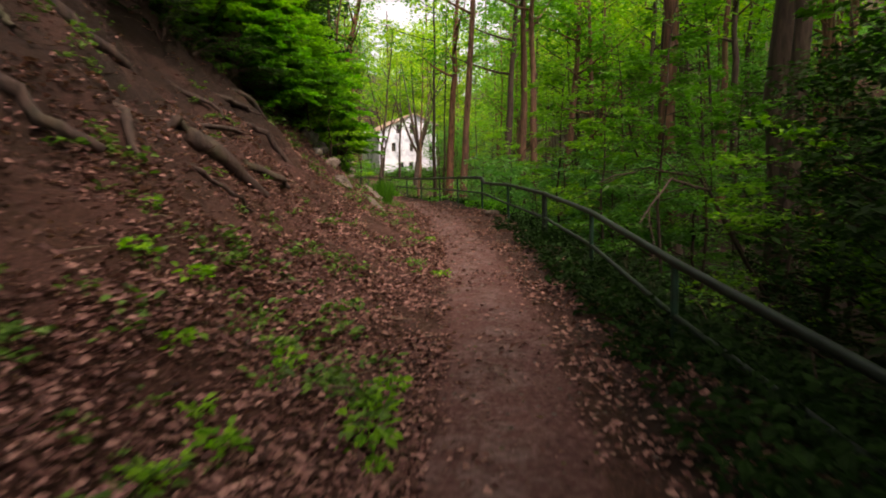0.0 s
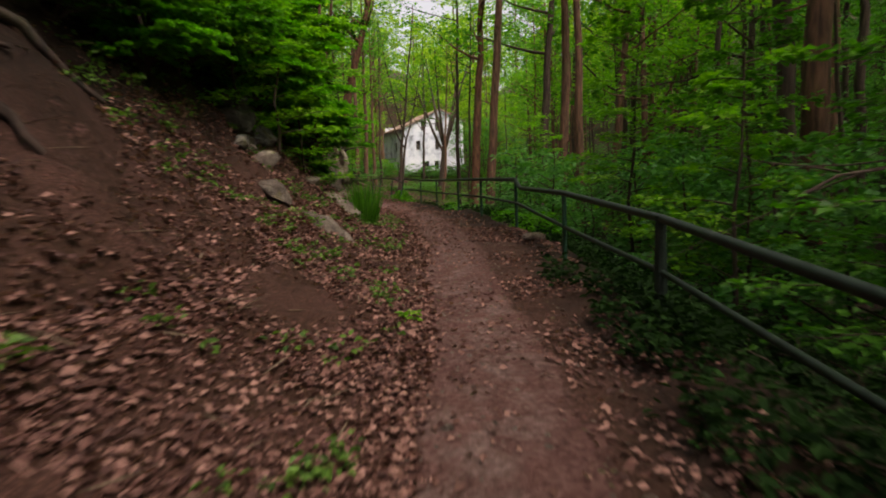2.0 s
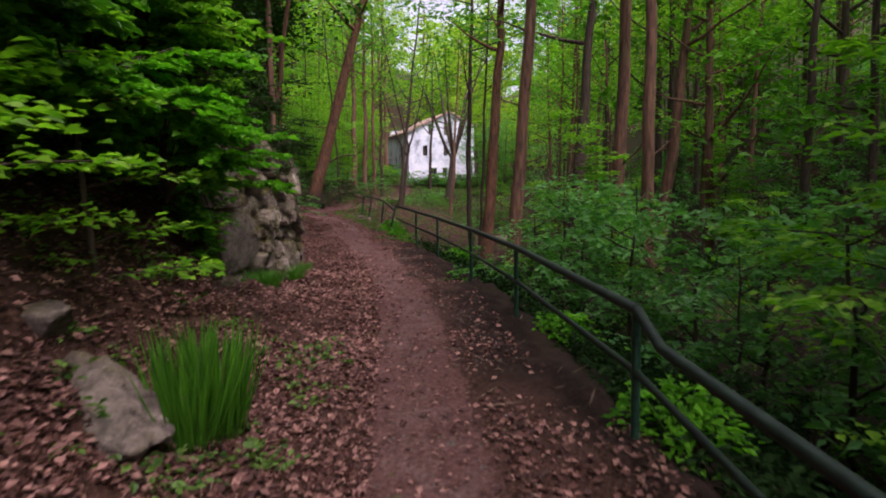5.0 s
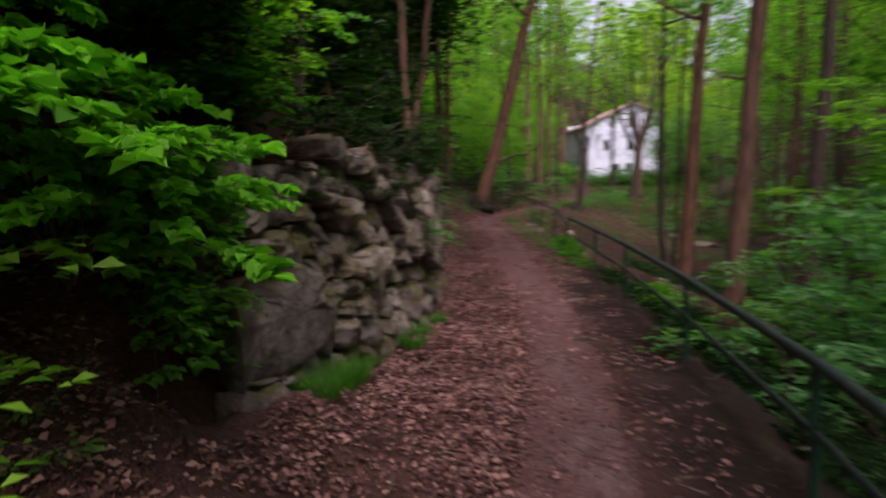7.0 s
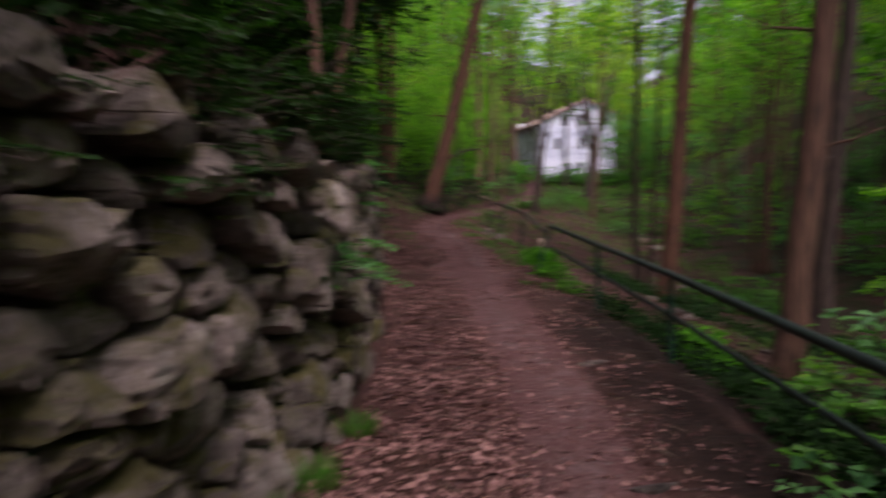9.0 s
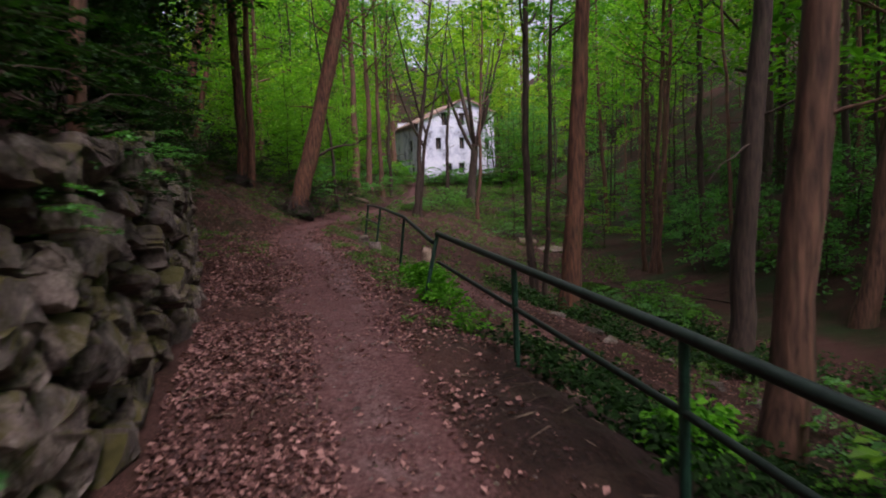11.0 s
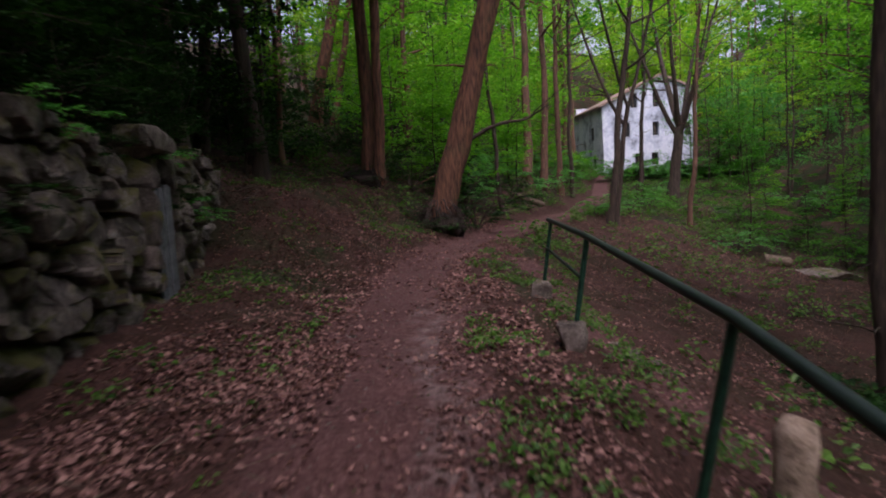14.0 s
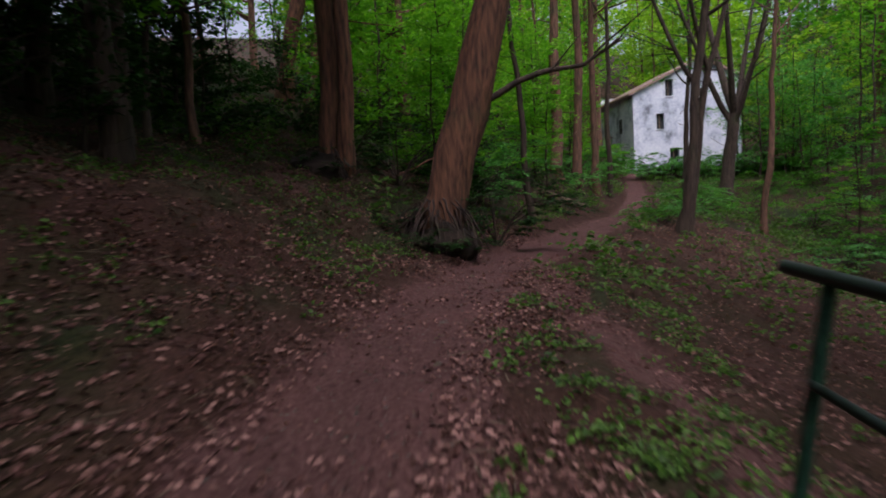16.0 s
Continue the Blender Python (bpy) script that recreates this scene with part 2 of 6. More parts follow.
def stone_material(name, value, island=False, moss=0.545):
    """Rough grey-brown field stone: broad patches, fine grain, dark cracks, pale lichen, moss on the upper sides."""
    m, n, l, p = material(name)
    patch, grain, pit = noise_node(n, l, 3.2, 9, 0.68, "Place"), noise_node(n, l, 34, 6, 0.7, "Place"), noise_node(n, l, 11, 10, 0.75, "Place")
    col = ramp(n, l, patch.outputs[0], [(0.30, (0.075, 0.056, 0.047)), (0.46, (0.205, 0.16, 0.133)), (0.60, (0.33, 0.268, 0.226)), (0.74, (0.50, 0.43, 0.37))]).outputs[0]
    col = mix(n, l, "OVERLAY", 0.9, col, grain.outputs[0])
    crack = n.new("ShaderNodeTexVoronoi")
    crack.feature = "DISTANCE_TO_EDGE"
    crack.inputs["Scale"].default_value = 3.4
    warp = n.new("ShaderNodeVectorMath")
    warp.operation = "MULTIPLY_ADD"
    l.new(pit.outputs["Color"], warp.inputs[0])
    warp.inputs[1].default_value = (0.35, 0.35, 0.35)
    l.new(n.new("ShaderNodeNewGeometry").outputs["Position"], warp.inputs[2])
    l.new(warp.outputs[0], crack.inputs["Vector"])
    line = ramp(n, l, crack.outputs[0], [(0.0, (0.35, 0.35, 0.35)), (0.035, (1, 1, 1))]).outputs[0]
    col = mix(n, l, "MULTIPLY", 0.7, col, line)
    lichen = ramp(n, l, noise_node(n, l, 7, 4, 0.6, "Place").outputs[0], [(0.66, (0, 0, 0)), (0.72, (0.6, 0.6, 0.6))]).outputs[0]
    col = mix(n, l, "MIX", lichen, col, (0.42, 0.40, 0.35))
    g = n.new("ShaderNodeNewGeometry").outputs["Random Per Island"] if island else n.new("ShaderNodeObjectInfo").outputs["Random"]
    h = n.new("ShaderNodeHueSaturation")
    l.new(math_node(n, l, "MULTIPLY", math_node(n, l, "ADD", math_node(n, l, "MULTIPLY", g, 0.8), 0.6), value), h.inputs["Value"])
    l.new(col, h.inputs["Color"])
    sep = n.new("ShaderNodeSeparateXYZ")
    l.new(n.new("ShaderNodeNewGeometry").outputs["Normal"], sep.inputs[0])
    upper = math_node(n, l, "MULTIPLY_ADD", sep.outputs[2], 0.16)
    l.new(noise_node(n, l, 2.2, 6, 0.66, "Place").outputs[0], upper.node.inputs[2])
    col = mix(n, l, "MIX", ramp(n, l, upper, [(moss, (0, 0, 0)), (moss + 0.12, (0.85, 0.85, 0.85))]).outputs[0], h.outputs[0], (0.11, 0.098, 0.016))
    l.new(col, p.inputs["Base Color"])
    p.inputs["Roughness"].default_value, p.inputs["Specular IOR Level"].default_value = 0.82, 0.3
    relief = math_node(n, l, "ADD", math_node(n, l, "MULTIPLY", pit.outputs[0], 1.6), math_node(n, l, "MULTIPLY", grain.outputs[0], 0.3))
    relief = math_node(n, l, "ADD", relief, math_node(n, l, "MULTIPLY", line, 0.35))
    bump(n, l, p, relief, 1.0, 0.045)
    return m


M_GROUND = ground_material()
M_BARK = bark_material("bark", (0.04, 0.020, 0.013), (0.20, 0.098, 0.060))
M_BARK_DARK = bark_material("dark_bark", (0.018, 0.011, 0.008), (0.08, 0.051, 0.035))
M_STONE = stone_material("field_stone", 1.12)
# Same stone at lower value: the far wall's shade is put into its colour.
M_STONE_SHADED = stone_material("field_stone_shaded", 0.7, True)
M_CRAG = plain("dark_crag", [(0.3, (0.02, 0.018, 0.017)), (0.5, (0.07, 0.062, 0.058)), (0.75, (0.19, 0.175, 0.165))], 3.0, 0.85, 1.0, 0.08, moss=True, spread=0.4)
M_ROCK = stone_material("weathered_rock", 0.8, False, 0.66)
M_EARTH = plain("packed_earth", [(0.3, (0.008, 0.005, 0.004)), (0.7, (0.032, 0.020, 0.014))], 4.0, 0.95, 0.6, 0.04)
M_PAINT = plain("green_rail_paint", [(0.3, (0.007, 0.026, 0.016)), (0.55, (0.013, 0.050, 0.030)), (0.8, (0.035, 0.085, 0.058))], 9.0, 0.45, 0.25, 0.004)
M_IRON = plain("worn_dark_rail", [(0.3, (0.006, 0.012, 0.009)), (0.6, (0.014, 0.026, 0.019)), (0.85, (0.04, 0.045, 0.036))], 8.0, 0.55, 0.3, 0.004)
M_PLASTER = plain("white_plaster", [(0.34, (0.20, 0.21, 0.25)), (0.44, (0.50, 0.53, 0.62)), (0.55, (0.68, 0.70, 0.78)), (0.8, (0.74, 0.75, 0.80))], 0.55, 0.9, 0.3, 0.02)
M_ROOF = plain("roof_tiles", [(0.3, (0.22, 0.13, 0.10)), (0.7, (0.42, 0.31, 0.25))], 3.0, 0.85, 0.5, 0.03)
M_VOID = plain("dark_window_opening", [(0.3, (0.012, 0.012, 0.013)), (0.7, (0.03, 0.03, 0.03))], 2.0, 0.6, 0.1, 0.01)
M_LEAF = leafy("spring_leaves", (0.027, 0.115, 0.010), (0.105, 0.31, 0.022), 0.52)
M_LEAF_LIGHT = leafy("light_spring_leaves", (0.068, 0.22, 0.012), (0.25, 0.49, 0.034), 0.57)
M_LEAF_COOL = leafy("cool_green_leaves", (0.04, 0.16, 0.048), (0.17, 0.42, 0.13), 0.55)
M_HAZEL = leafy("hazel_leaves", (0.042, 0.18, 0.009), (0.15, 0.45, 0.022), 0.55, 0.55, None, 0.2)
M_HERB = leafy("dull_green_herbs", (0.026, 0.072, 0.012), (0.135, 0.26, 0.042), 0.4)
# Sunlight on the foliage is put into this brighter yellow green.
M_LEAF_SUN = leafy("sunlit_yellow_green_leaves", (0.12, 0.26, 0.012), (0.40, 0.56, 0.04), 0.55)
# Dark undergrowth green, lowered further for the shade on the left hill.
M_LEAF_DARK = leafy("dark_and_shaded_leaves", (0.006, 0.024, 0.006), (0.030, 0.085, 0.016), 0.3, 0.6, None, 0.15)
# Ivy green lowered almost to black for the deep shade under the railing.
M_IVY_SHADE = leafy("shade_dark_ivy_leaves", (0.004, 0.013, 0.004), (0.018, 0.050, 0.011), 0.25, 0.8, None, 0.08)
M_BARK_RED = bark_material("reddish_bark", (0.030, 0.013, 0.008), (0.21, 0.090, 0.048))
M_ROOT = bark_material("damp_root_bark", (0.010, 0.005, 0.004), (0.055, 0.030, 0.021))
M_DEAD = leafy("dead_leaves", (0.040, 0.016, 0.014), (0.36, 0.19, 0.16), 0.1, 0.7, (0.115, 0.047, 0.038))
M_BOARD = plain("grey_boards", [(0.3, (0.05, 0.052, 0.055)), (0.7, (0.20, 0.205, 0.21))], 5.0, 0.8, 0.8, 0.02)
M_PALE = plain("pale_splintered_wood", [(0.3, (0.10, 0.065, 0.045)), (0.5, (0.30, 0.215, 0.155)), (0.75, (0.52, 0.40, 0.31))], 7.0, 0.85, 0.9, 0.03)
M_WOOD = plain("weathered_wood", [(0.3, (0.06, 0.04, 0.027)), (0.7, (0.21, 0.155, 0.105))], 6.0, 0.85, 0.9, 0.03)


# ---- mesh helpers ----
def mesh_of(name, verts, faces, mat, smooth_shade=False):
    me = bpy.data.meshes.new(name)
    verts, faces = np.asarray(verts, np.float32), np.asarray(faces, np.int32)
    k = faces.shape[1]
    me.vertices.add(len(verts))
    me.vertices.foreach_set("co", verts.ravel())
    me.loops.add(faces.size)
    me.loops.foreach_set("vertex_index", faces.ravel())
    me.polygons.add(len(faces))
    me.polygons.foreach_set("loop_start", np.arange(0, faces.size, k, dtype=np.int32))
    me.polygons.foreach_set("use_smooth", np.full(len(faces), smooth_shade, dtype=bool))
    me.update(calc_edges=True)
    me.validate()
    me.materials.append(mat)
    return me


def thing(name, place, label, category, group="", kind=""):
    ob = new(name)
    ob.empty_display_size = 0.1
    ob.location = place
    return tagged(ob, label, category, group, kind)


def part_mesh(name, me, parent, label=""):
    ob = new(name, me)
    ob.parent = parent
    return tagged(ob, label)


def part(name, bm, mat, parent, label="", smooth_shade=True):
    me = bpy.data.meshes.new(name)
    bmesh.ops.recalc_face_normals(bm, faces=bm.faces)
    bm.to_mesh(me)
    bm.free()
    me.materials.append(mat)
    for f in me.polygons:
        f.use_smooth = smooth_shade
    return part_mesh(name, me, parent, label)


def tube(points, radii, sides=8, wobble=0.0, seed=0):
    """Vertices and quads of a tapered tube through points."""
    P = np.asarray(points, float)
    r = np.random.default_rng(seed)
    T = np.gradient(P, axis=0)
    T /= np.linalg.norm(T, axis=1)[:, None]
    ref = np.array([1.0, 0.13, 0.07]) if abs(T[0][0]) < 0.8 else np.array([0.1, 0.2, 1.0])
    U = np.cross(T, ref)
    U /= np.linalg.norm(U, axis=1)[:, None]
    V = np.cross(T, U)
    a = np.linspace(0, 2 * math.pi, sides, endpoint=False)
    R = np.asarray(radii, float)[:, None] * (1 + wobble * r.normal(size=(len(P), sides)))
    verts = P[:, None, :] + R[..., None] * (np.cos(a)[None, :, None] * U[:, None, :] + np.sin(a)[None, :, None] * V[:, None, :])
    i, j = np.meshgrid(np.arange(len(P) - 1), np.arange(sides), indexing="ij")
    k = (j + 1) % sides
    faces = np.stack([i * sides + j, i * sides + k, (i + 1) * sides + k, (i + 1) * sides + j], -1).reshape(-1, 4)
    return verts.reshape(-1, 3), faces


def joined(bits):
    vs, fs, n0 = [], [], 0
    for v, f in bits:
        vs.append(v)
        fs.append(np.asarray(f) + n0)
        n0 += len(v)
    return np.concatenate(vs), np.concatenate(fs)


def leaf_cloud(centres, along, normal, size, r, full=False, width=0.55):
    """Leaves, each folded a little along its midrib. full: six corners, else four."""
    C, A, N = (np.asarray(v, float) for v in (centres, along, normal))
    A = A / np.linalg.norm(A, axis=1)[:, None]
    S = np.cross(A, N)
    S /= np.maximum(np.linalg.norm(S, axis=1), 1e-6)[:, None]
    N = np.cross(S, A)
    L = np.asarray(size, float)[:, None]
    W = L * width * 0.5
    up = N * W * 0.42
    if full:
        corners = [C, C + A * L * 0.3 + S * W + up, C + A * L * 0.68 + S * W * 0.8 + up, C + A * L - up * 0.8,
                   C + A * L * 0.68 - S * W * 0.8 + up, C + A * L * 0.3 - S * W + up]
        f = np.array([[0, 1, 2, 3], [0, 3, 4, 5]])
    else:
        corners = [C, C + A * L * 0.5 + S * W + up, C + A * L, C + A * L * 0.5 - S * W + up]
        f = np.array([[0, 1, 2], [0, 2, 3]])
    v = np.stack(corners, 1).reshape(-1, 3)
    faces = (np.arange(len(C))[:, None, None] * len(corners) + f[None]).reshape(-1, f.shape[1])
    return v, faces


def random_dirs(k, r, flat=0.35):
    a = r.uniform(0, 2 * math.pi, k)
    return np.stack([np.cos(a), np.sin(a), r.normal(0, flat, k)], 1)


def leaning_up(k, r, tilt=0.4):
    n = r.normal(0, tilt, (k, 3))
    n[:, 2] = 1
    return n

# ---- ground ----
def ground():
    ys = np.concatenate([[-60, -45, -32, -24, -19, -16], np.arange(-14, 48, 0.16), np.arange(48, 110, 1.0), [115, 122, 132, 145, 165, 200, 260, 340, 500, 900]])
    near = np.arange(-6, 6.01, 0.11)
    out = np.concatenate([np.arange(6.4, 14, 0.5), [15, 16.5, 18, 20, 23, 27, 32, 40, 50, 65, 90, 140, 250, 500, 900]])
    ds = np.concatenate([-out[::-1], near, out])
    Y, D = np.meshgrid(ys, ds, indexing="ij")
    X = path_x(Y) + D
    Z = height(X, Y)
    fade = np.exp(-np.abs(D) / 12)
    lump = np.array([noise.noise(Vector((x * 0.9, y * 0.9, 0))) * 0.10 + noise.noise(Vector((x * 3.1, y * 3.1, 5))) * 0.06 + noise.noise(Vector((x * 7.3, y * 7.3, 9))) * 0.03 for x, y in zip(X.ravel(), Y.ravel())]).reshape(X.shape)
    half = np.interp(Y, PW_Y, PW)
    off = np.clip((np.abs(D) - half * 0.8) / 0.8, 0.12, 1)
    near_wall = np.where((Y > 11) & (Y < 38), np.clip(np.abs(np.interp(Y, WALL_Y, WALL_X) - X - 0.42) / 1.2, 0.05, 1), 1)
    Z = Z + lump * near_wall * off * np.where(D < -2, 2.0, 1.0) * (0.4 + fade)
    bare = (1 - smooth(2, 6, Y)) * smooth(1.3, 2.2, -D) * (1 - smooth(4.5, 6, -D))
    shelf = np.array([noise.noise(Vector((x * 0.8, y * 0.55, 21))) + 0.5 * noise.noise(Vector((x * 2.0, y * 1.5, 31))) for x, y in zip(X.ravel(), Y.ravel())]).reshape(X.shape)
    Z = Z + bare * shelf * 0.26
    GRID.update(ys=ys, ds=ds, Z=Z)
    V = np.stack([X, Y, Z], -1).reshape(-1, 3)
    a, b = X.shape
    i, j = np.meshgrid(np.arange(a - 1), np.arange(b - 1), indexing="ij")
    F = np.stack([i * b + j, i * b + j + 1, (i + 1) * b + j + 1, (i + 1) * b + j], -1).reshape(-1, 4)
    me = mesh_of("ground", V, F, M_GROUND, True)
    narrow = 1 - 0.28 * (D > 0) * (smooth(-1, 2, Y) - smooth(22, 25, Y))
    trod = 1.15 - 1.15 * smooth(0.6, 1.4, np.abs(D) / half / narrow)
    trod = trod - 0.55 * smooth(1.0, 1.7, D / half / narrow) * (1 - smooth(21, 25, Y))
    trail = np.interp(Y, [20, 27, 33, 39, 44], [4.5, 3.2, 2.9, 2.6, 0.9])
    trod = np.maximum(trod, 0.9 * (1 - smooth(0.3, 0.55, np.abs(D - trail))) * (Y > 22) * (Y < 45))
    mossy = np.clip(smooth(0.6, 2.0, D) * (1 - smooth(22, 28, Y) * (D < 14)) + smooth(30, 36, Y) * smooth(0.9, 2, np.abs(D)) * np.where((D > 2) & (D < 13) & (Y < 64), 0.25, 0.8) + smooth(7, 12, -D) + smooth(7, 12, D) * (1 - smooth(22, 27, Y) * (1 - smooth(60, 66, Y)) * (1 - smooth(15, 19, D))), 0, 1)
    wob = 0.12 * np.sin(Y * 1.1) + 0.06 * np.sin(Y * 2.7 + 1)
    worn = (1 - smooth(0.12, 0.38, np.abs(D - 0.45 - wob))) * smooth(24, 27, Y) * (1 - smooth(33, 36, Y)) + 0.75 * (1 - smooth(0.1, 0.55, np.abs(D + 0.05 - wob))) * (1 - smooth(6, 11, Y)) + 0.5 * (1 - smooth(0.1, 0.45, np.abs(D - wob))) * smooth(9, 12, Y) * (1 - smooth(22, 26, Y))
    # Upper bank and right verge are darkened for shade; line below adds stream silt.
    shade_and_soil = smooth(2.6, 3.8, -D) * (1 - smooth(8, 11, Y)) + 0.9 * smooth(0.5, 0.95, D) * (1 - smooth(3, 5, Y)) + 0.9 * smooth(0.35, 0.8, D) * smooth(9, 11, Y) * (1 - smooth(20, 23, Y)) + smooth(0.75, 1.4, D) * (1 - smooth(21, 26, Y))
    shade_and_soil = np.clip(shade_and_soil + 0.8 * np.exp(-((X + 0.8) / 2.4) ** 2 - ((Y - 48.2) / 1.5) ** 2), 0, 1)
    for name, v in (("trodden", trod), ("mossy", mossy), ("worn", worn), ("shade_and_soil", shade_and_soil)):
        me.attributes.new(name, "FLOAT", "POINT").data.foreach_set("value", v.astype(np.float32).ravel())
    return tagged(new("ground", me), "sloping forest floor with a trodden reddish dirt footpath", "ground", kind="structure")


ground()

# ---- house ----
def house():
    c = Vector((-12.28, 96.23, 0))
    g = Vector((math.cos(0.423), math.sin(0.423), 0))
    n = Vector((-g.y, g.x, 0))
    a, b, L, zb, zc, zp = 6.36, 3.9, 12.0, -1.5, 9.87, 12.74
    k = (zp - zc) / a
    zr = zp - k * b
    home = thing("house", c, "white plastered derelict house with a gable, small dark windows, among trees", "house")
    Mx = Matrix(((g.x, n.x, 0), (g.y, n.y, 0), (0, 0, 1))).to_4x4()
    home.matrix_world = Matrix.Translation(c) @ Mx
    t = 0.45
    holes = [(3.1, 3.85, 9.5, 11.05), (5.5, 6.2, 9.5, 11.05), (8.9, 9.6, 9.5, 11.0), (2.2, 2.95, 6.5, 7.95), (5.4, 6.1, 6.5, 7.95), (8.9, 9.6, 6.3, 7.7), (3.4, 4.3, 3.4, 4.7), (5.2, 6.0, 3.4, 4.7)]

    def top(u):
        return zp - k * abs(u - a)

    us = sorted({0, a, a + b, *[h[0] for h in holes], *[h[1] for h in holes]})
    zs = sorted({zb, *[z for h in holes for z in h[2:]]})
    bm = bmesh.new()
    grid = {}

    def corner(u, z):
        k = (round(u, 3), round(z, 3))
        if k not in grid:
            grid[k] = bm.verts.new((u, 0, z))
        return grid[k]

    for u0, u1 in zip(us, us[1:]):
        low = [z for z in zs if z < min(top(u0), top(u1)) - 0.1]
        for z0, z1 in zip(low, low[1:] + [None]):
            if any(h[0] <= u0 and h[1] >= u1 and h[2] <= z0 and z1 is not None and h[3] >= z1 for h in holes):
                continue
            zl, zr2 = (z1, z1) if z1 is not None else (top(u0), top(u1))
            bm.faces.new([corner(u0, z0), corner(u1, z0), corner(u1, zr2), corner(u0, zl)])
    out = bmesh.ops.extrude_face_region(bm, geom=bm.faces[:])
    bmesh.ops.translate(bm, vec=(0, t, 0), verts=[v for v in out["geom"] if isinstance(v, bmesh.types.BMVert)])
    part("gable_wall", bm, M_PLASTER, home, smooth_shade=False)

    def box(name, lo, hi, mat, parent=home, label=""):
        bm = bmesh.new()
        bmesh.ops.create_cube(bm, size=1)
        for v in bm.verts:
            v.co = [lo[i] + (v.co[i] + 0.5) * (hi[i] - lo[i]) for i in range(3)]
        return part(name, bm, mat, parent, label, False)

    box("side_wall", (0, t, zb), (t, L, zc), M_PLASTER)
    box("side_wall", (a + b - t, t, zb), (a + b, L, zr), M_PLASTER)
    box("rear_wall", (t, L - t, zb), (a + b - t, L, zr), M_PLASTER)
    for h in holes:
        w = box("window", (h[0], t * 0.75, h[2]), (h[1], t * 0.75 + 0.04, h[3]), M_VOID, label="dark window opening")
        box("window_sill", (h[0] - 0.08, -0.07, h[2] - 0.09), (h[1] + 0.08, 0.0, h[2]), M_PLASTER, w)
        box("window_frame", (h[0] + (h[1] - h[0]) / 2 - 0.04, t * 0.62, h[2]), (h[0] + (h[1] - h[0]) / 2 + 0.04, t * 0.74, h[3]), M_WOOD, w)
    for y0, z0 in ((3.2, 6.5), (2.7, 3.4)):
        box("window", (-0.02, y0, z0), (0.02 - 0.025, y0 + 0.8, z0 + 1.4), M_VOID, label="dark window opening")
    for s, u0, z0 in ((1, -0.45, zc - k * 0.45), (-1, a + b + 0.4, zr - k * 0.4)):
        bm = bmesh.new()
        vs = [bm.verts.new(v) for v in ((u0, -0.35, z0), (a, -0.35, zp), (a, L + 0.35, zp), (u0, L + 0.35, z0), (u0, -0.35, z0 + 0.22), (a, -0.35, zp + 0.22), (a, L + 0.35, zp + 0.22), (u0, L + 0.35, z0 + 0.22))]
        for f in ((0, 1, 2, 3), (7, 6, 5, 4), (0, 4, 5, 1), (1, 5, 6, 2), (2, 6, 7, 3), (3, 7, 4, 0)):
            bm.faces.new([vs[i] for i in f])
        part("roof", bm, M_ROOF, home, "weathered red tiled roof slope", False)


house()

# ---- railing ----
POSTS = [(3.4, -12.2, -0.62), (3.05, -8.6, -0.2), (2.64, -5.1, 0.25), (2.65, -1.73, 0.51), (2.46, 1.54, 0.71), (2.02, 4.67, 0.88), (1.55, 8.58, 1.09), (0.82, 12.61, 1.14), (0.07, 15.96, 1.16),
         (-0.92, 19.75, 1.19), (-1.82, 22.6, 1.24), (-2.94, 25.9, 1.33)]
POSTS2 = [(-4.07, 29.8, 1.41), (-5.31, 33.49, 1.52), (-6.38, 36.87, 1.51)]


def railing():
    rail = thing("railing", (0, 0, 0), "green painted tubular iron railing with two rails along the path", "railing")

    def bar(name, pts, r, label=""):
        v, f = tube(pts, [r] * len(pts), 10)
        return part_mesh(name, mesh_of(name, v, f, M_PAINT if name == "post" else M_IRON, True), rail, label)

    def post(x, y, z, lean=(0, 0)):
        base = at(x + lean[0], y + lean[1], -0.15)
        bar("post", [(x, y, z), (x + lean[0] * 0.5, y + lean[1] * 0.5, (z + base.z) / 2), tuple(base)], 0.032)

    for i, (x, y, z) in enumerate(POSTS):
        if i == 4:
            v, f = tube([(x, y, z + 0.02), (x, y, z - 0.4), (x, y, z - 1.1)], [0.048, 0.05, 0.055], 7, 0.06, 3)
            part_mesh("wooden_post", mesh_of("wooden_post", v, f, M_IRON), rail, "rough dark wooden post")
        else:
            post(x, y, z, (-0.25, -0.3) if i == len(POSTS) - 1 else (0, 0))
    for i, (x, y, z) in enumerate(POSTS2):
        post(x, y, z, (-0.2, 0.2) if i == 0 else (-0.2, -0.12))
    P = [Vector(p) for p in POSTS]
    kink = P[6] + (P[5] - P[6]) * 0.12
    kink.z = P[5].z + 0.05
    lower = P[:6] + [kink]
    bar("top_rail", [tuple(p) for p in lower + [P[6]]], 0.038)
    bar("top_rail", [tuple(p) for p in P[6:]], 0.04)
    mids = [p + Vector((0, 0, -0.45)) for p in P]
    bar("mid_rail", [tuple(p) for p in mids], 0.026)
    Q = [Vector(p) for p in POSTS2]
    end = Q[-1] + (Q[-1] - Q[-2]) * 0.12
    start = P[-1] + Vector((-0.1, 0.12, -0.14))
    bar("top_rail", [tuple(p) for p in [start] + Q + [end]], 0.035)
    bar("mid_rail", [tuple(p + Vector((-0.08, -0.05, -0.45))) for p in Q[1:]], 0.022)


railing()

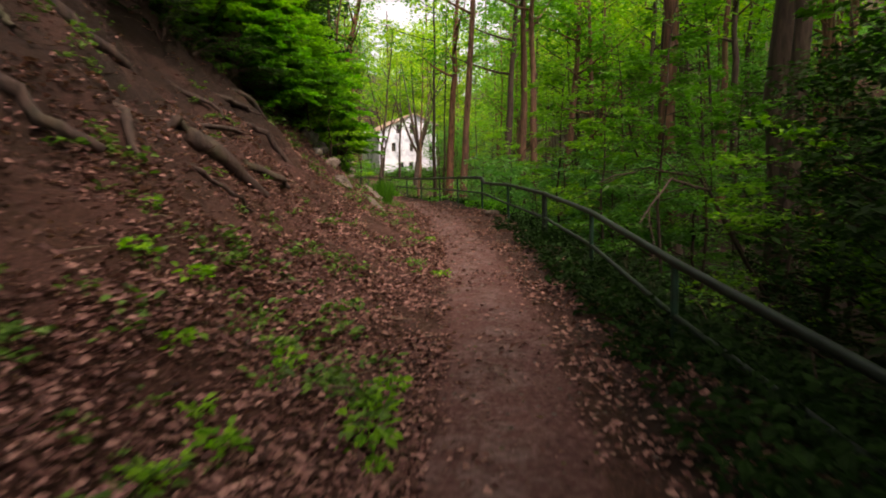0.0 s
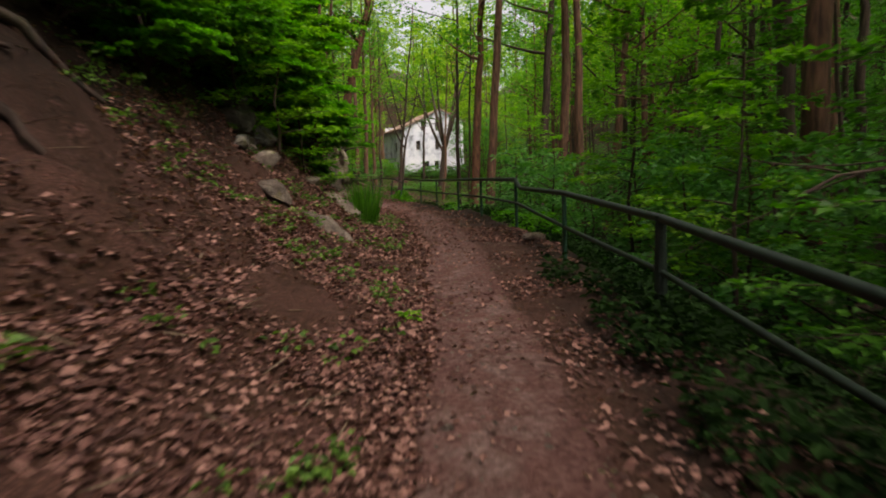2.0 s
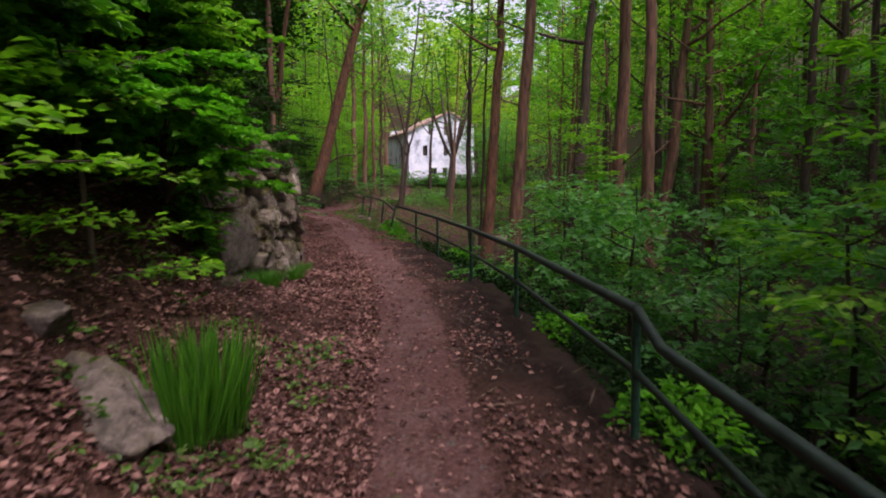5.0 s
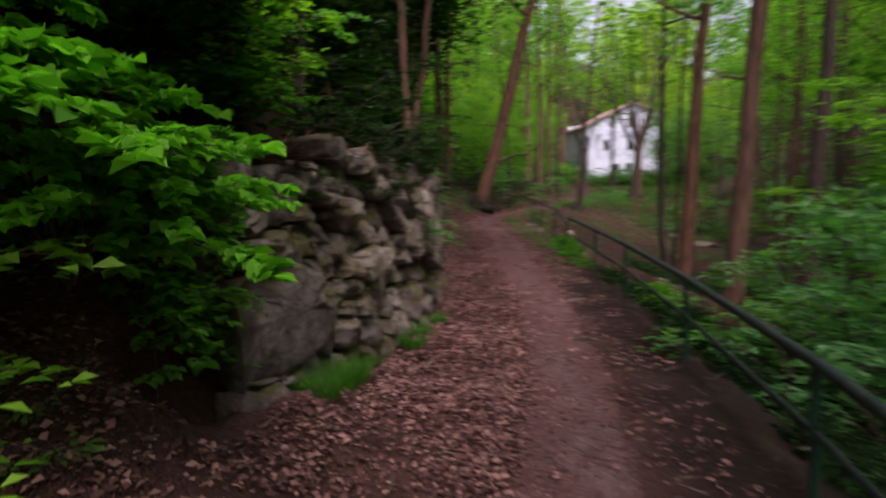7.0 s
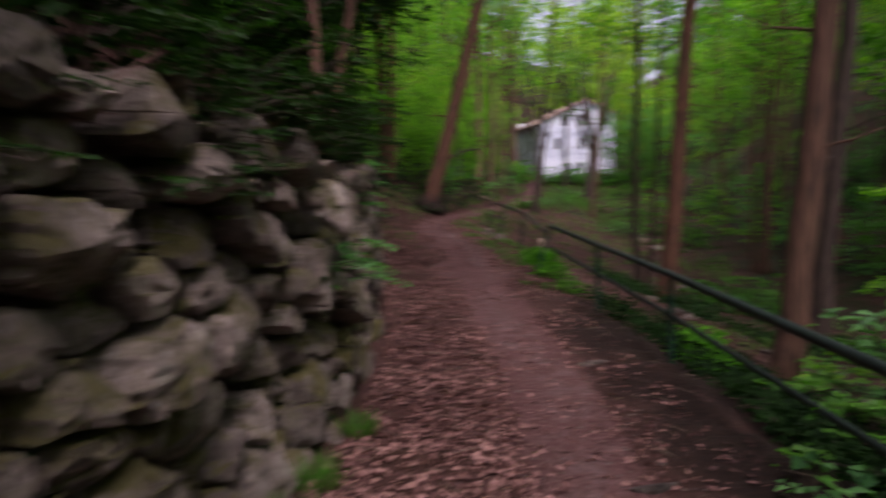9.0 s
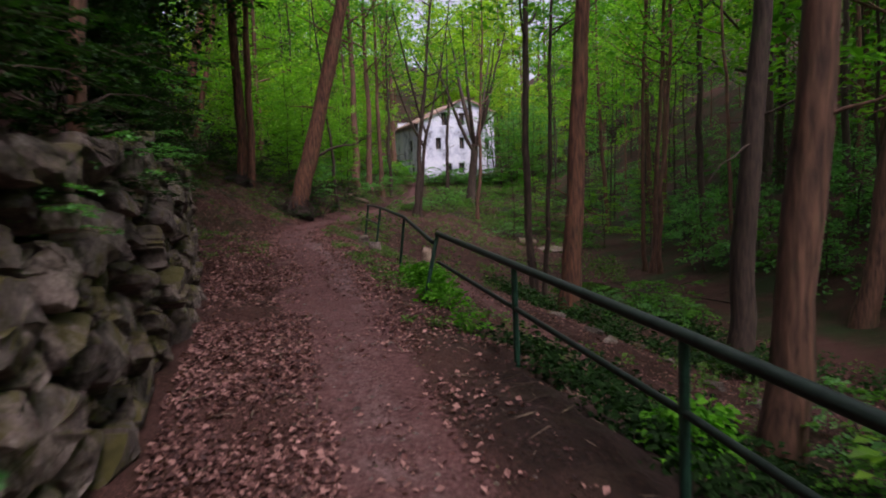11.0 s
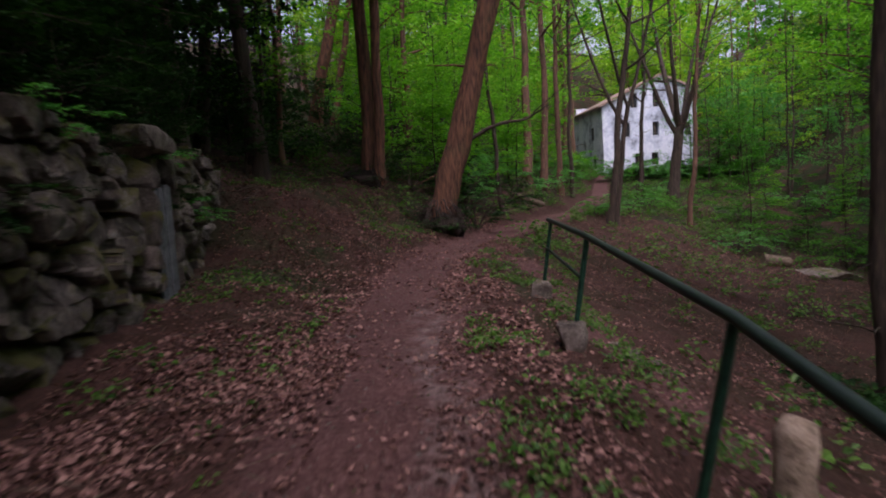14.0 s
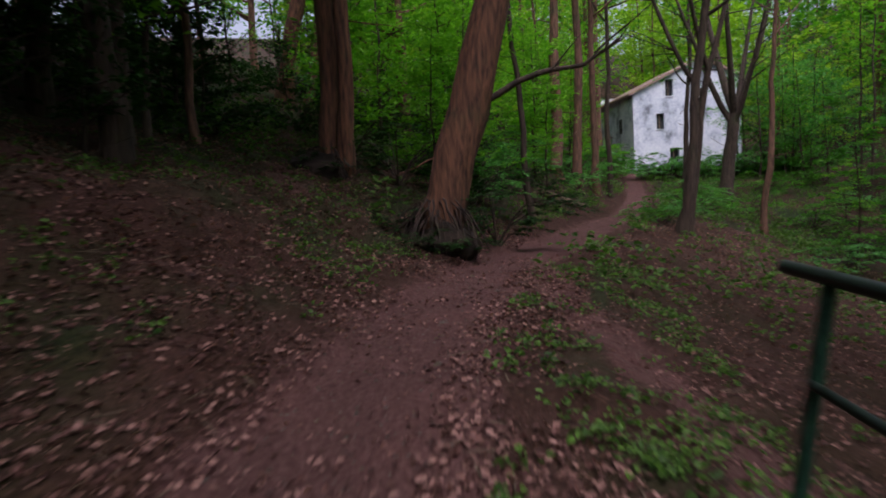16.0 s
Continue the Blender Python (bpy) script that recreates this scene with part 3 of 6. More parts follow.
# ---- trees ----
def trunk_bits(h, r0, lean=(0, 0), bend=0.3, seed=0, limbs=6, low=0.35, flare=0.35, twigs=6):
    """A tapered trunk with limbs: list of tubes, and the limbs' ends."""
    r = np.random.default_rng(seed)
    k = 18
    s = np.linspace(0, 1, k) ** 1.4
    wob = np.cumsum(r.normal(0, bend / k, (k, 2)), 0)
    P = np.stack([lean[0] * s * h + wob[:, 0], lean[1] * s * h + wob[:, 1], s * h], 1)
    P -= P[0]
    R = r0 * (1 - 0.7 * s) + r0 * flare * np.exp(-s * h / 0.35)
    P[0, 2] = -0.4
    bits, tips = [tube(P, R, 12 if r0 > 0.15 else 7, 0.055, seed)], []
    for i in range(limbs):
        q = low + (0.95 - low) * (i + r.uniform(0, 1)) / limbs
        base = np.array([np.interp(q, s, P[:, c]) for c in range(3)])
        rb = np.interp(q, s, R) * 0.5
        a = r.uniform(0, 2 * math.pi)
        ln = h * r.uniform(0.15, 0.3) * (1.1 - q * 0.5)
        up = r.uniform(0.25, 0.9)
        m = np.linspace(0, 1, 6)
        B = base + np.stack([np.cos(a) * ln * m, np.sin(a) * ln * m, up * ln * m ** 1.3], 1) + np.cumsum(r.normal(0, ln * 0.03, (6, 3)), 0) * m[:, None]
        bits.append(tube(B, rb * (1 - 0.85 * m) + 0.006, 6 if r0 > 0.15 else 4, 0.0, seed + i))
        tips.append(B)
    for i in range(twigs):
        q = r.uniform(0.06, 0.6)
        base = np.array([np.interp(q, s, P[:, c]) for c in range(3)])
        a, ln = r.uniform(0, 2 * math.pi), h * r.uniform(0.03, 0.1)
        m = np.linspace(0, 1, 5)
        B = base + np.stack([np.cos(a) * ln * m, np.sin(a) * ln * m, r.uniform(-0.3, 0.7) * ln * m], 1) + np.cumsum(r.normal(0, ln * 0.06, (5, 3)), 0) * m[:, None]
        bits.append(tube(B, r0 * r.uniform(0.06, 0.14) * (1 - 0.8 * m) + 0.004, 5, 0.0, i))
    return bits, tips


def crown_leaves(tips, h, count, size, spread, r, droop=0.0, full=False):
    C = []
    per = max(1, count // max(1, len(tips)))
    for B in tips:
        q = r.uniform(0.25, 1.05, per)
        c = np.stack([np.interp(q, np.linspace(0, 1, len(B)), B[:, i]) for i in range(3)], 1)
        k = max(2, per // 40)
        off = r.normal(0, 1, (k, 3)) * np.array([spread, spread, spread * 0.35])
        c = c + off[r.integers(0, k, per)] + r.normal(0, 1, (per, 3)) * np.array([spread * 0.35, spread * 0.35, spread * 0.08])
        C.append(c)
    C = np.concatenate(C)
    return leaf_cloud(C, random_dirs(len(C), r, 0.3) - np.array([0, 0, droop]), leaning_up(len(C), r, 0.45), r.uniform(0.6, 1.2, len(C)) * size, r, full)


def tree_meshes(h, r0, lean=(0, 0), bend=0.4, seed=0, limbs=8, low=0.4, leaves=2500, size=0.3, spread=1.3, bark=None, leaf=None, full=False):
    r = np.random.default_rng(seed + 100)
    bits, tips = trunk_bits(h, r0, lean, bend, seed, limbs, low)
    t = mesh_of("trunk", *joined(bits), bark or M_BARK, True)
    c = mesh_of("crown", *crown_leaves(tips, h, leaves, size, spread, r, 0.15, full), leaf or M_LEAF) if leaves else None
    return t, c


def plant_tree(name, meshes, x, y, turn=0.0, scale=1.0, label="", group="", dz=0.0):
    t = thing(name, at(x, y, dz), label, "tree" if name.endswith("tree") else "shrub", group)
    t.rotation_euler, t.scale = (0, 0, turn), (scale,) * 3
    part_mesh("trunk" if name.endswith("tree") else "stem", meshes[0], t)
    if meshes[1]:
        part_mesh("crown", meshes[1], t)
    return t


def lone(x, y, h, r0, lean=(0, 0), seed=0, low=0.45, leaves=1500, bark=None, label="", leaf=None, limbs=9, bend=0.9, dz=0.0):
    plant_tree("tree", tree_meshes(h, r0, lean, bend, seed, limbs, low, leaves, 0.3, 1.3, bark, leaf), x, y, label=label or "tall slender forest tree with brown bark", dz=dz)


lone(-0.1, 35.6, 20, 0.31, (0.08, 0.0), 1, 0.5, bark=M_BARK_RED, label="tall tree with warm brown bark growing beside the stream")
lone(0.92, 23.0, 20, 0.21, (0.06, 0.02), 2, 0.5)
lone(-0.94, 39.85, 19, 0.16, (0.015, 0.0), 3, 0.45, bark=M_BARK_DARK)


def forked(x, y, h, r0, lean, seed, fork, limbs, label, bark=None, leaves=700):
    """A trunk that divides into several steep limbs, each with side branches."""
    r = np.random.default_rng(seed)
    m = np.linspace(0, 1, 8)
    P = np.stack([lean[0] * fork * m, lean[1] * fork * m, fork * m], 1) + np.cumsum(r.normal(0, 0.05, (8, 3)), 0) * m[:, None]
    P[0, 2] = -0.4
    bits, tips = [tube(P, r0 * (1 - 0.25 * m) + r0 * 0.4 * np.exp(-m * fork / 0.4), 12, 0.06, seed)], []
    for i in range(limbs):
        a = 6.28 * (i + r.uniform(-0.2, 0.2)) / limbs + 0.3
        ln, out = (h - fork) * r.uniform(0.7, 1.0), r.uniform(0.18, 0.42)
        q = np.linspace(0, 1, 10)
        B = P[-1 - i % 2] + np.stack([np.cos(a) * out * ln * q ** 0.8, np.sin(a) * out * ln * q ** 0.8, ln * q], 1) + np.cumsum(r.normal(0, 0.09, (10, 3)), 0) * q[:, None]
        rb = r0 * r.uniform(0.4, 0.62)
        bits.append(tube(B, rb * (1 - 0.85 * q) + 0.01, 8, 0.04, i))
        for k in range(7):
            g = r.uniform(0.15, 0.95)
            p0 = np.array([np.interp(g, q, B[:, c]) for c in range(3)])
            b, l2 = a + r.normal(0, 1.1), ln * r.uniform(0.1, 0.28)
            C = p0 + np.stack([np.cos(b) * l2 * q[::2], np.sin(b) * l2 * q[::2], r.uniform(0.1, 0.9) * l2 * q[::2]], 1) + np.cumsum(r.normal(0, 0.05, (5, 3)), 0) * q[::2, None]
            bits.append(tube(C, rb * 0.3 * (1 - g * 0.6) * (1 - 0.85 * q[::2]) + 0.006, 5, 0, k))
            if g > 0.4:
                tips.append(C)
    t = mesh_of("trunk", *joined(bits), bark or M_BARK_DARK, True)
    c = mesh_of("crown", *crown_leaves(tips, h, leaves, 0.26, 0.6, r, 0.15), M_LEAF_LIGHT)
    plant_tree("tree", (t, c), x, y, label=label)


forked(-5.2, 79.3, 19, 0.45, (0.1, 0.0), 4, 5.6, 6, "forked tree with bare lower limbs before the white house")
forked(-24.5, 52.5, 14, 0.16, (0.1, 0.0), 78, 2.6, 4, "dark crooked tree on the wooded slope", leaves=400)
forked(-27.0, 49.0, 15, 0.2, (-0.05, 0.0), 79, 4.0, 4, "dark crooked tree on the wooded slope", leaves=400)
forked(-7.2, 55.2, 16, 0.13, (0.14, 0.0), 71, 5.0, 3, "slim twin stemmed tree forking above the glade")
for x, y, q in [(4.7, 47.4, 0.12), (4.95, 46.7, 0.15), (5.15, 46.0, 0.13)]:
    lone(x, y, 17, q, (0.02, 0.0), int(y * 10), 0.5, 500, label="slim trunk of a clump on the valley floor")
lone(-0.55, 39.6, 17, 0.1, (0.03, 0.0), 75, 0.5, 400, bark=M_BARK_DARK)
lone(-11.65, 66.8, 18, 0.2, (0.0, 0.0), 72, 0.45, 600)
lone(-11.1, 67.8, 18, 0.15, (0.03, 0.0), 73, 0.45, 500, bark=M_BARK_DARK)
lone(-11.32, 51.6, 14, 0.1, (-0.07, 0.0), 74, 0.45, 400, bark=M_BARK_DARK, label="thin dark tree leaning beside the log bench")
lone(-11.75, 45.4, 19, 0.43, (0.29, 0.05), 5, 0.5, bark=M_BARK_RED, label="thick leaning tree with reddish bark and a root mound")
lone(-12.9, 63.6, 20, 0.28, (0.01, 0), 6, 0.45)
lone(-12.2, 64.6, 20, 0.24, (0.05, 0.02), 7, 0.45)
lone(-16.2, 97, 20, 0.4, (0.0, 0), 8, 0.5)
lone(-15.2, 94, 20, 0.36, (0.02, 0), 9, 0.5)
lone(-14.6, 46.5, 20, 0.27, (0.02, 0.0), 10, 0.5, bark=M_BARK_RED, label="straight tree with reddish bark on a root mound")
lone(-14.15, 46.2, 19, 0.19, (0.015, 0.0), 76, 0.5, 700, bark=M_BARK_RED, label="second stem of a twin trunk with reddish bark")
lone(-22.2, 57.2, 19, 0.2, (0.25, 0.0), 77, 0.5, 700, bark=M_BARK_RED, label="slimmer leaning stem beside another on the slope")
lone(-22.9, 56.5, 20, 0.34, (0.27, 0.0), 11, 0.5, bark=M_BARK_RED, label="leaning tree with reddish bark on the slope")
lone(-7.4, 54.6, 16, 0.16, (0.13, 0.0), 12, 0.4, 500, bark=M_BARK_DARK)
lone(-7.8, 81, 16, 0.2, (0.02, 0.0), 13, 0.4, 500, bark=M_BARK_DARK)
lone(-4.0, 66.8, 17, 0.16, (0.05, 0.0), 14, 0.5, 500)
lone(3.75, 32.1, 20, 0.3, (0.07, 0), 15, 0.5, bark=M_BARK_DARK)
lone(6.45, 7.7, 20, 0.26, (0.03, 0), 16, 0.5)
lone(7.9, 3.7, 20, 0.36, (0.06, 0), 17, 0.5, bark=M_BARK_DARK)
lone(4.1, 24.1, 20, 0.25, (0.01, 0), 18, 0.5)
lone(7.9, 34.5, 20, 0.3, (0.1, 0), 19, 0.5)
lone(4.6, 21.9, 20, 0.2, (0.02, 0), 20, 0.5)

TALL = [tree_meshes(20, 0.24, (0.03, 0.0), 0.8, 40 + i, 11, 0.16, 1500, 0.52, 1.6, (M_BARK, M_BARK_DARK)[i % 2], (M_LEAF_LIGHT, M_LEAF, M_LEAF, M_LEAF_LIGHT)[i % 4]) for i in range(4)]
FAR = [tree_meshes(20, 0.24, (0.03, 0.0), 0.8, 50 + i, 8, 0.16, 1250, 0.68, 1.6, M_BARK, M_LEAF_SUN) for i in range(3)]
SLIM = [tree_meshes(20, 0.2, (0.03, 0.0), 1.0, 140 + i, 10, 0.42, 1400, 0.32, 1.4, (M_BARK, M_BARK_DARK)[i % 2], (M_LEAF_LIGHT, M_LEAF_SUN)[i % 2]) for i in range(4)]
YOUNG = [tree_meshes(7, 0.07, (0.02, 0.03), 0.5, 60 + i, 12, 0.12, 1300, 0.21, 0.7, M_BARK_DARK, (M_LEAF, M_LEAF_LIGHT, M_LEAF_COOL)[i], False) for i in range(3)]
SHRUB = [tree_meshes(2.2, 0.03, (0.03, 0.05), 0.3, 80 + i, 9, 0.05, 800, 0.14, 0.35, M_BARK_DARK, (M_LEAF_COOL, M_LEAF_DARK, M_LEAF)[i], False) for i in range(3)]

EYES = [(0.87, -10.4), (1.06, -5.6), (0.77, 1.1), (0.27, 6.4), (-0.53, 10.4), (-1.5, 12.8), (-2.1, 17.4), (-3.0, 23.1), (-4.8, 28.1), (-6.9, 33.8)]


def hides_house(x, y, pad):
    """Whether something at x, y would stand before the house on the walk."""
    if y > 100:
        return False
    for ex, ey in EYES:
        if y <= ey + 1:
            continue
        a = math.atan2(x - ex, y - ey)
        lo, hi = math.atan2(-15.5 - ex, 103 - ey), math.atan2(-3.0 - ex, 100 - ey)
        w = pad / math.hypot(x - ex, y - ey)
        if lo - w < a < hi + w:
            return True
    return False


def scatter(name, kinds, count, area, clear, pad, label, group, r, scale=(0.8, 1.25), gap=2.0, sky_gap=True):
    done = []
    tries = 0
    while len(done) < count and tries < count * 60:
        tries += 1
        x, y = r.uniform(area[0], area[1]), r.uniform(area[2], area[3])
        d = x - float(path_x(y))
        if 22 < y < 62 and 0 < d < 16 or -clear[0] < d < clear[1] or hides_house(x, y, pad) or any((x - a) ** 2 + (y - b) ** 2 < gap * gap for a, b in done):
            continue
        if -17 < x < 0 and 92 < y < 108 or y > 104 and sky_gap and abs(x + 14.3 + (y - 110) * 0.14) < 4.5:
            continue
        done.append((x, y))
        plant_tree(name, kinds[int(r.integers(len(kinds)))], x, y, r.uniform(0, 6.28), r.uniform(*scale), label, group)


R = np.random.default_rng(11)
scatter("tree", SLIM, 26, (4, 18, -8, 70), (0, 6), 1.0, "tall slender forest tree with fresh green leaves", "forest trees", R, gap=2.2)
scatter("tree", TALL, 46, (10, 45, -8, 100), (0, 15), 1.5, "tall slender forest tree with fresh green leaves", "forest trees", R, gap=2.6)
scatter("tree", TALL, 46, (-50, -4, -8, 110), (7, 9), 1.5, "tall slender forest tree with fresh green leaves", "forest trees", R, gap=2.8)


def far_woods(r):
    """The wooded hill behind the house: many trees too far off to tell apart."""
    woods = thing("far_woods", (0, 0, 0), "wooded hillside of fresh green trees behind the house, left crowns coloured sunlit", "woods", kind="stuff")
    spots = []
    for count, area, lo, hi, gap in ((70, (-50, 40, 104, 170), 0.8, 1.25, 3.6), (45, (-90, 80, 172, 250), 1.3, 1.9, 5)):
        done = 0
        for _ in range(count * 40):
            x, y = r.uniform(area[0], area[1]), r.uniform(area[2], area[3])
            if done == count:
                break
            if -17 < x < 0 and y < 108 or abs(x + 14.3 + (y - 110) * 0.14) < 4.0 or any((x - a) ** 2 + (y - b) ** 2 < gap * gap for a, b, _, _ in spots):
                continue
            done += 1
            spots.append((x, y, r.uniform(lo, hi), r.uniform(0, 6.28)))
    # left crowns take the sunlit leaf colour, right ones the plain green
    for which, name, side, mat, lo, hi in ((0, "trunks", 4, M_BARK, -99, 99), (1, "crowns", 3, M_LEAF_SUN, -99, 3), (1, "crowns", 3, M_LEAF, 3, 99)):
        bits = []
        for i, (x, y, q, turn) in enumerate(spots):
            if not lo <= x < hi:
                continue
            me = FAR[i % 3][which]
            co, f = np.empty(len(me.vertices) * 3), np.empty(len(me.polygons) * side, np.int32)
            me.vertices.foreach_get("co", co)
            me.polygons.foreach_get("vertices", f)
            m = np.array(Matrix.Translation(at(x, y)) @ Matrix.Rotation(turn, 4, "Z") @ Matrix.Scale(q, 4))
            bits.append((np.c_[co.reshape(-1, 3), np.ones(len(co) // 3)] @ m.T[:, :3], f.reshape(-1, side)))
        part_mesh(name, mesh_of(name, *joined(bits), mat, which == 0), woods)


far_woods(np.random.default_rng(12))
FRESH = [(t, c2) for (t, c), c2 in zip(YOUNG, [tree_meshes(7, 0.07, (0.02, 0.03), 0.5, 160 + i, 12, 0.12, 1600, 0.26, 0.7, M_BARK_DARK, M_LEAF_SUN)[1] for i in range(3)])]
scatter("young_tree", FRESH, 40, (-40, 24, 106, 160), (0, 0), 0, "young broadleaf tree with layered fresh leaves", "young trees", R, (1.1, 1.8), 2.5, True)
# Unseen trees behind the start, added to keep sun off bank and verge.
scatter("tree", SLIM, 5, (5, 18, -24, -9), (0, 3.5), 0, "tall slender forest tree with fresh green leaves", "forest trees", R, gap=2.8)
scatter("tree", SLIM, 4, (-18, -6, -26, -11), (5, 9), 0, "tall slender forest tree with fresh green leaves", "forest trees", R, gap=3)
scatter("young_tree", YOUNG, 16, (-2, 30, 84, 118), (0, 2), 1.2, "young broadleaf tree with layered fresh leaves", "young trees", R, (0.9, 1.4), 2, False)
POLE = [tree_meshes(16, 0.085, (0.03, 0.02), 0.9, 70 + i, 6, 0.45, 500, 0.35, 1.0, (M_BARK_DARK, M_BARK_DARK, M_BARK)[i], M_LEAF_LIGHT) for i in range(3)]
scatter("tree", POLE, 64, (3, 32, 0, 92), (0, 4.5), 0.8, "thin pole-like forest tree with a bare stem", "pole trees", R, gap=1.6)
scatter("tree", POLE, 48, (-34, -6, 10, 100), (4.5, 9), 0.8, "thin pole-like forest tree with a bare stem", "pole trees", R, gap=1.6)
# Crowns added to block light from the bank and hill; some stand unseen.
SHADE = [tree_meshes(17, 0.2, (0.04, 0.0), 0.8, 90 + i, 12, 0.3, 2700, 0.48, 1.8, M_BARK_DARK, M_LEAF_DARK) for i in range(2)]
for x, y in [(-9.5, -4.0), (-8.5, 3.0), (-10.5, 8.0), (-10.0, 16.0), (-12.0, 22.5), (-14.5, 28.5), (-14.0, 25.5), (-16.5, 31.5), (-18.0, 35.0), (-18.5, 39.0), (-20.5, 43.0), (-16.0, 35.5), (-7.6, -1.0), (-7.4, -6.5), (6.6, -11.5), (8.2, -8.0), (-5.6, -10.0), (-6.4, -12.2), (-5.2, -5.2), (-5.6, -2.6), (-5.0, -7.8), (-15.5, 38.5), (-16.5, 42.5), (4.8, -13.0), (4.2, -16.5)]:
    plant_tree("tree", SHADE[int(R.integers(2))], x, y, R.uniform(0, 6.28), R.uniform(0.8, 1.05), "dark leafed forest tree added to shade the slope", "hillside trees")
scatter("tree", SHADE, 11, (-26, -5, -6, 46), (4.2, 9), 1.5, "dark leafed forest tree added to shade the hillside", "hillside trees", R, gap=3.0)
scatter("young_tree", YOUNG, 32, (6, 34, -2, 90), (0, 11), 1.8, "young broadleaf tree with layered fresh leaves", "young trees", R, gap=2)
scatter("young_tree", YOUNG, 28, (-35, -3, 2, 105), (5, 9), 1.8, "young broadleaf tree with layered fresh leaves", "young trees", R, gap=2)
scatter("shrub", SHRUB, 60, (2, 22, -10, 85), (0, 3.2), 0.6, "low leafy shrub on the slope", "shrubs", R, gap=1.0)
scatter("shrub", [SHRUB[1]], 46, (-26, -8, 12, 60), (5.5, 9), 0.6, "dark leafy shrub on the wooded hillside", "hillside shrubs", R, (0.9, 1.5), 1.2)
scatter("shrub", SHRUB, 30, (-24, -3, 0, 100), (4.5, 9), 0.6, "low leafy shrub on the slope", "shrubs", R, gap=1.0)

for x, y, q in [(-3.6, 92.6, 1.1), (-2.2, 90.6, 1.25), (-1.4, 93.4, 1.4), (-0.4, 91.0, 1.2), (0.6, 94.0, 1.5), (1.6, 91.5, 1.3), (2.8, 93.0, 1.5), (-2.9, 94.6, 1.3)]:
    plant_tree("young_tree", YOUNG[int(R.integers(3))], x, y, R.uniform(0, 6.28), q, "young broadleaf tree beside the white house", "young trees")

for x, y, q in [(-22, 66, 1.1), (-25, 72, 1.2), (-20, 76, 1.2), (-27, 80, 1.4), (-23, 84, 1.4), (-30, 75, 1.3), (-19, 88, 1.3), (-26, 64, 1.1), (-21, 71, 1.0), (-24, 60, 0.9)]:
    plant_tree("young_tree", FRESH[int(R.integers(3))], x, y, R.uniform(0, 6.28), q, "young tree with sunlit yellow green leaves at the wood's edge", "young trees")
LIGHT_YOUNG = [(YOUNG[i][0], tree_meshes(7, 0.07, (0.02, 0.03), 0.5, 170 + i, 14, 0.08, 2000, 0.24, 0.7, M_BARK_DARK, M_LEAF_LIGHT)[1]) for i in range(3)]
for x, y, q in [(-13.0, 50.6, 0.7), (-14.6, 53.6, 0.9), (-16.4, 50.4, 0.9), (-12.9, 59.0, 0.8), (-15.2, 58.4, 1.0), (-17.8, 55.4, 1.0), (-14.0, 64.0, 0.9), (-16.8, 63.4, 1.1), (-19.4, 59.6, 1.1), (-13.8, 71.0, 1.0), (-16.2, 72.0, 1.2), (-18.6, 67.0, 1.2), (-14.6, 78.0, 1.1), (-17.5, 80.0, 1.3)]:
    plant_tree("young_tree", LIGHT_YOUNG[int(R.integers(3))], x, y, R.uniform(0, 6.28), q, "young broadleaf tree filling the glade behind the leaning tree", "young trees")

# ---- stone wall ----
def rock_mesh(name, seed, n=4, mat=None, block=3.0, cuts=5, deep=0.5):
    """A rough stone about one metre across: a rounded block with flat faces struck off it."""
    r = np.random.default_rng(seed)
    t = np.linspace(-1, 1, n + 1)
    key, verts, faces = {}, [], []

    def vid(p):
        k = tuple(np.round(p, 4))
        if k not in key:
            key[k] = len(verts)
            verts.append(p)
        return key[k]

    for ax in range(3):
        for sgn in (-1, 1):
            for i in range(n):
                for j in range(n):
                    q = []
                    for a, b in ((i, j), (i + 1, j), (i + 1, j + 1), (i, j + 1)):
                        p = np.zeros(3)
                        p[ax], p[(ax + 1) % 3], p[(ax + 2) % 3] = sgn, t[a], t[b]
                        q.append(vid(p))
                    faces.append(q if sgn > 0 else q[::-1])
    V = np.array(verts)
    V = V / (np.sum(np.abs(V) ** block, 1) ** (1 / block))[:, None]
    for _ in range(cuts):
        d = r.normal(size=3)
        d /= np.linalg.norm(d)
        V = V - np.maximum(V @ d - r.uniform(deep, 0.85), 0)[:, None] * d
    off = r.uniform(0, 50)
    V = V * np.array([1 + 0.16 * noise.noise(Vector(v * 1.6 + off)) + 0.08 * noise.noise(Vector(v * 4 + off)) + 0.04 * noise.noise(Vector(v * 9 + off)) for v in V])[:, None]
    me = mesh_of(name, V * 0.5, faces, mat or M_STONE, True)
    me.set_sharp_from_angle(angle=0.5)
    return me


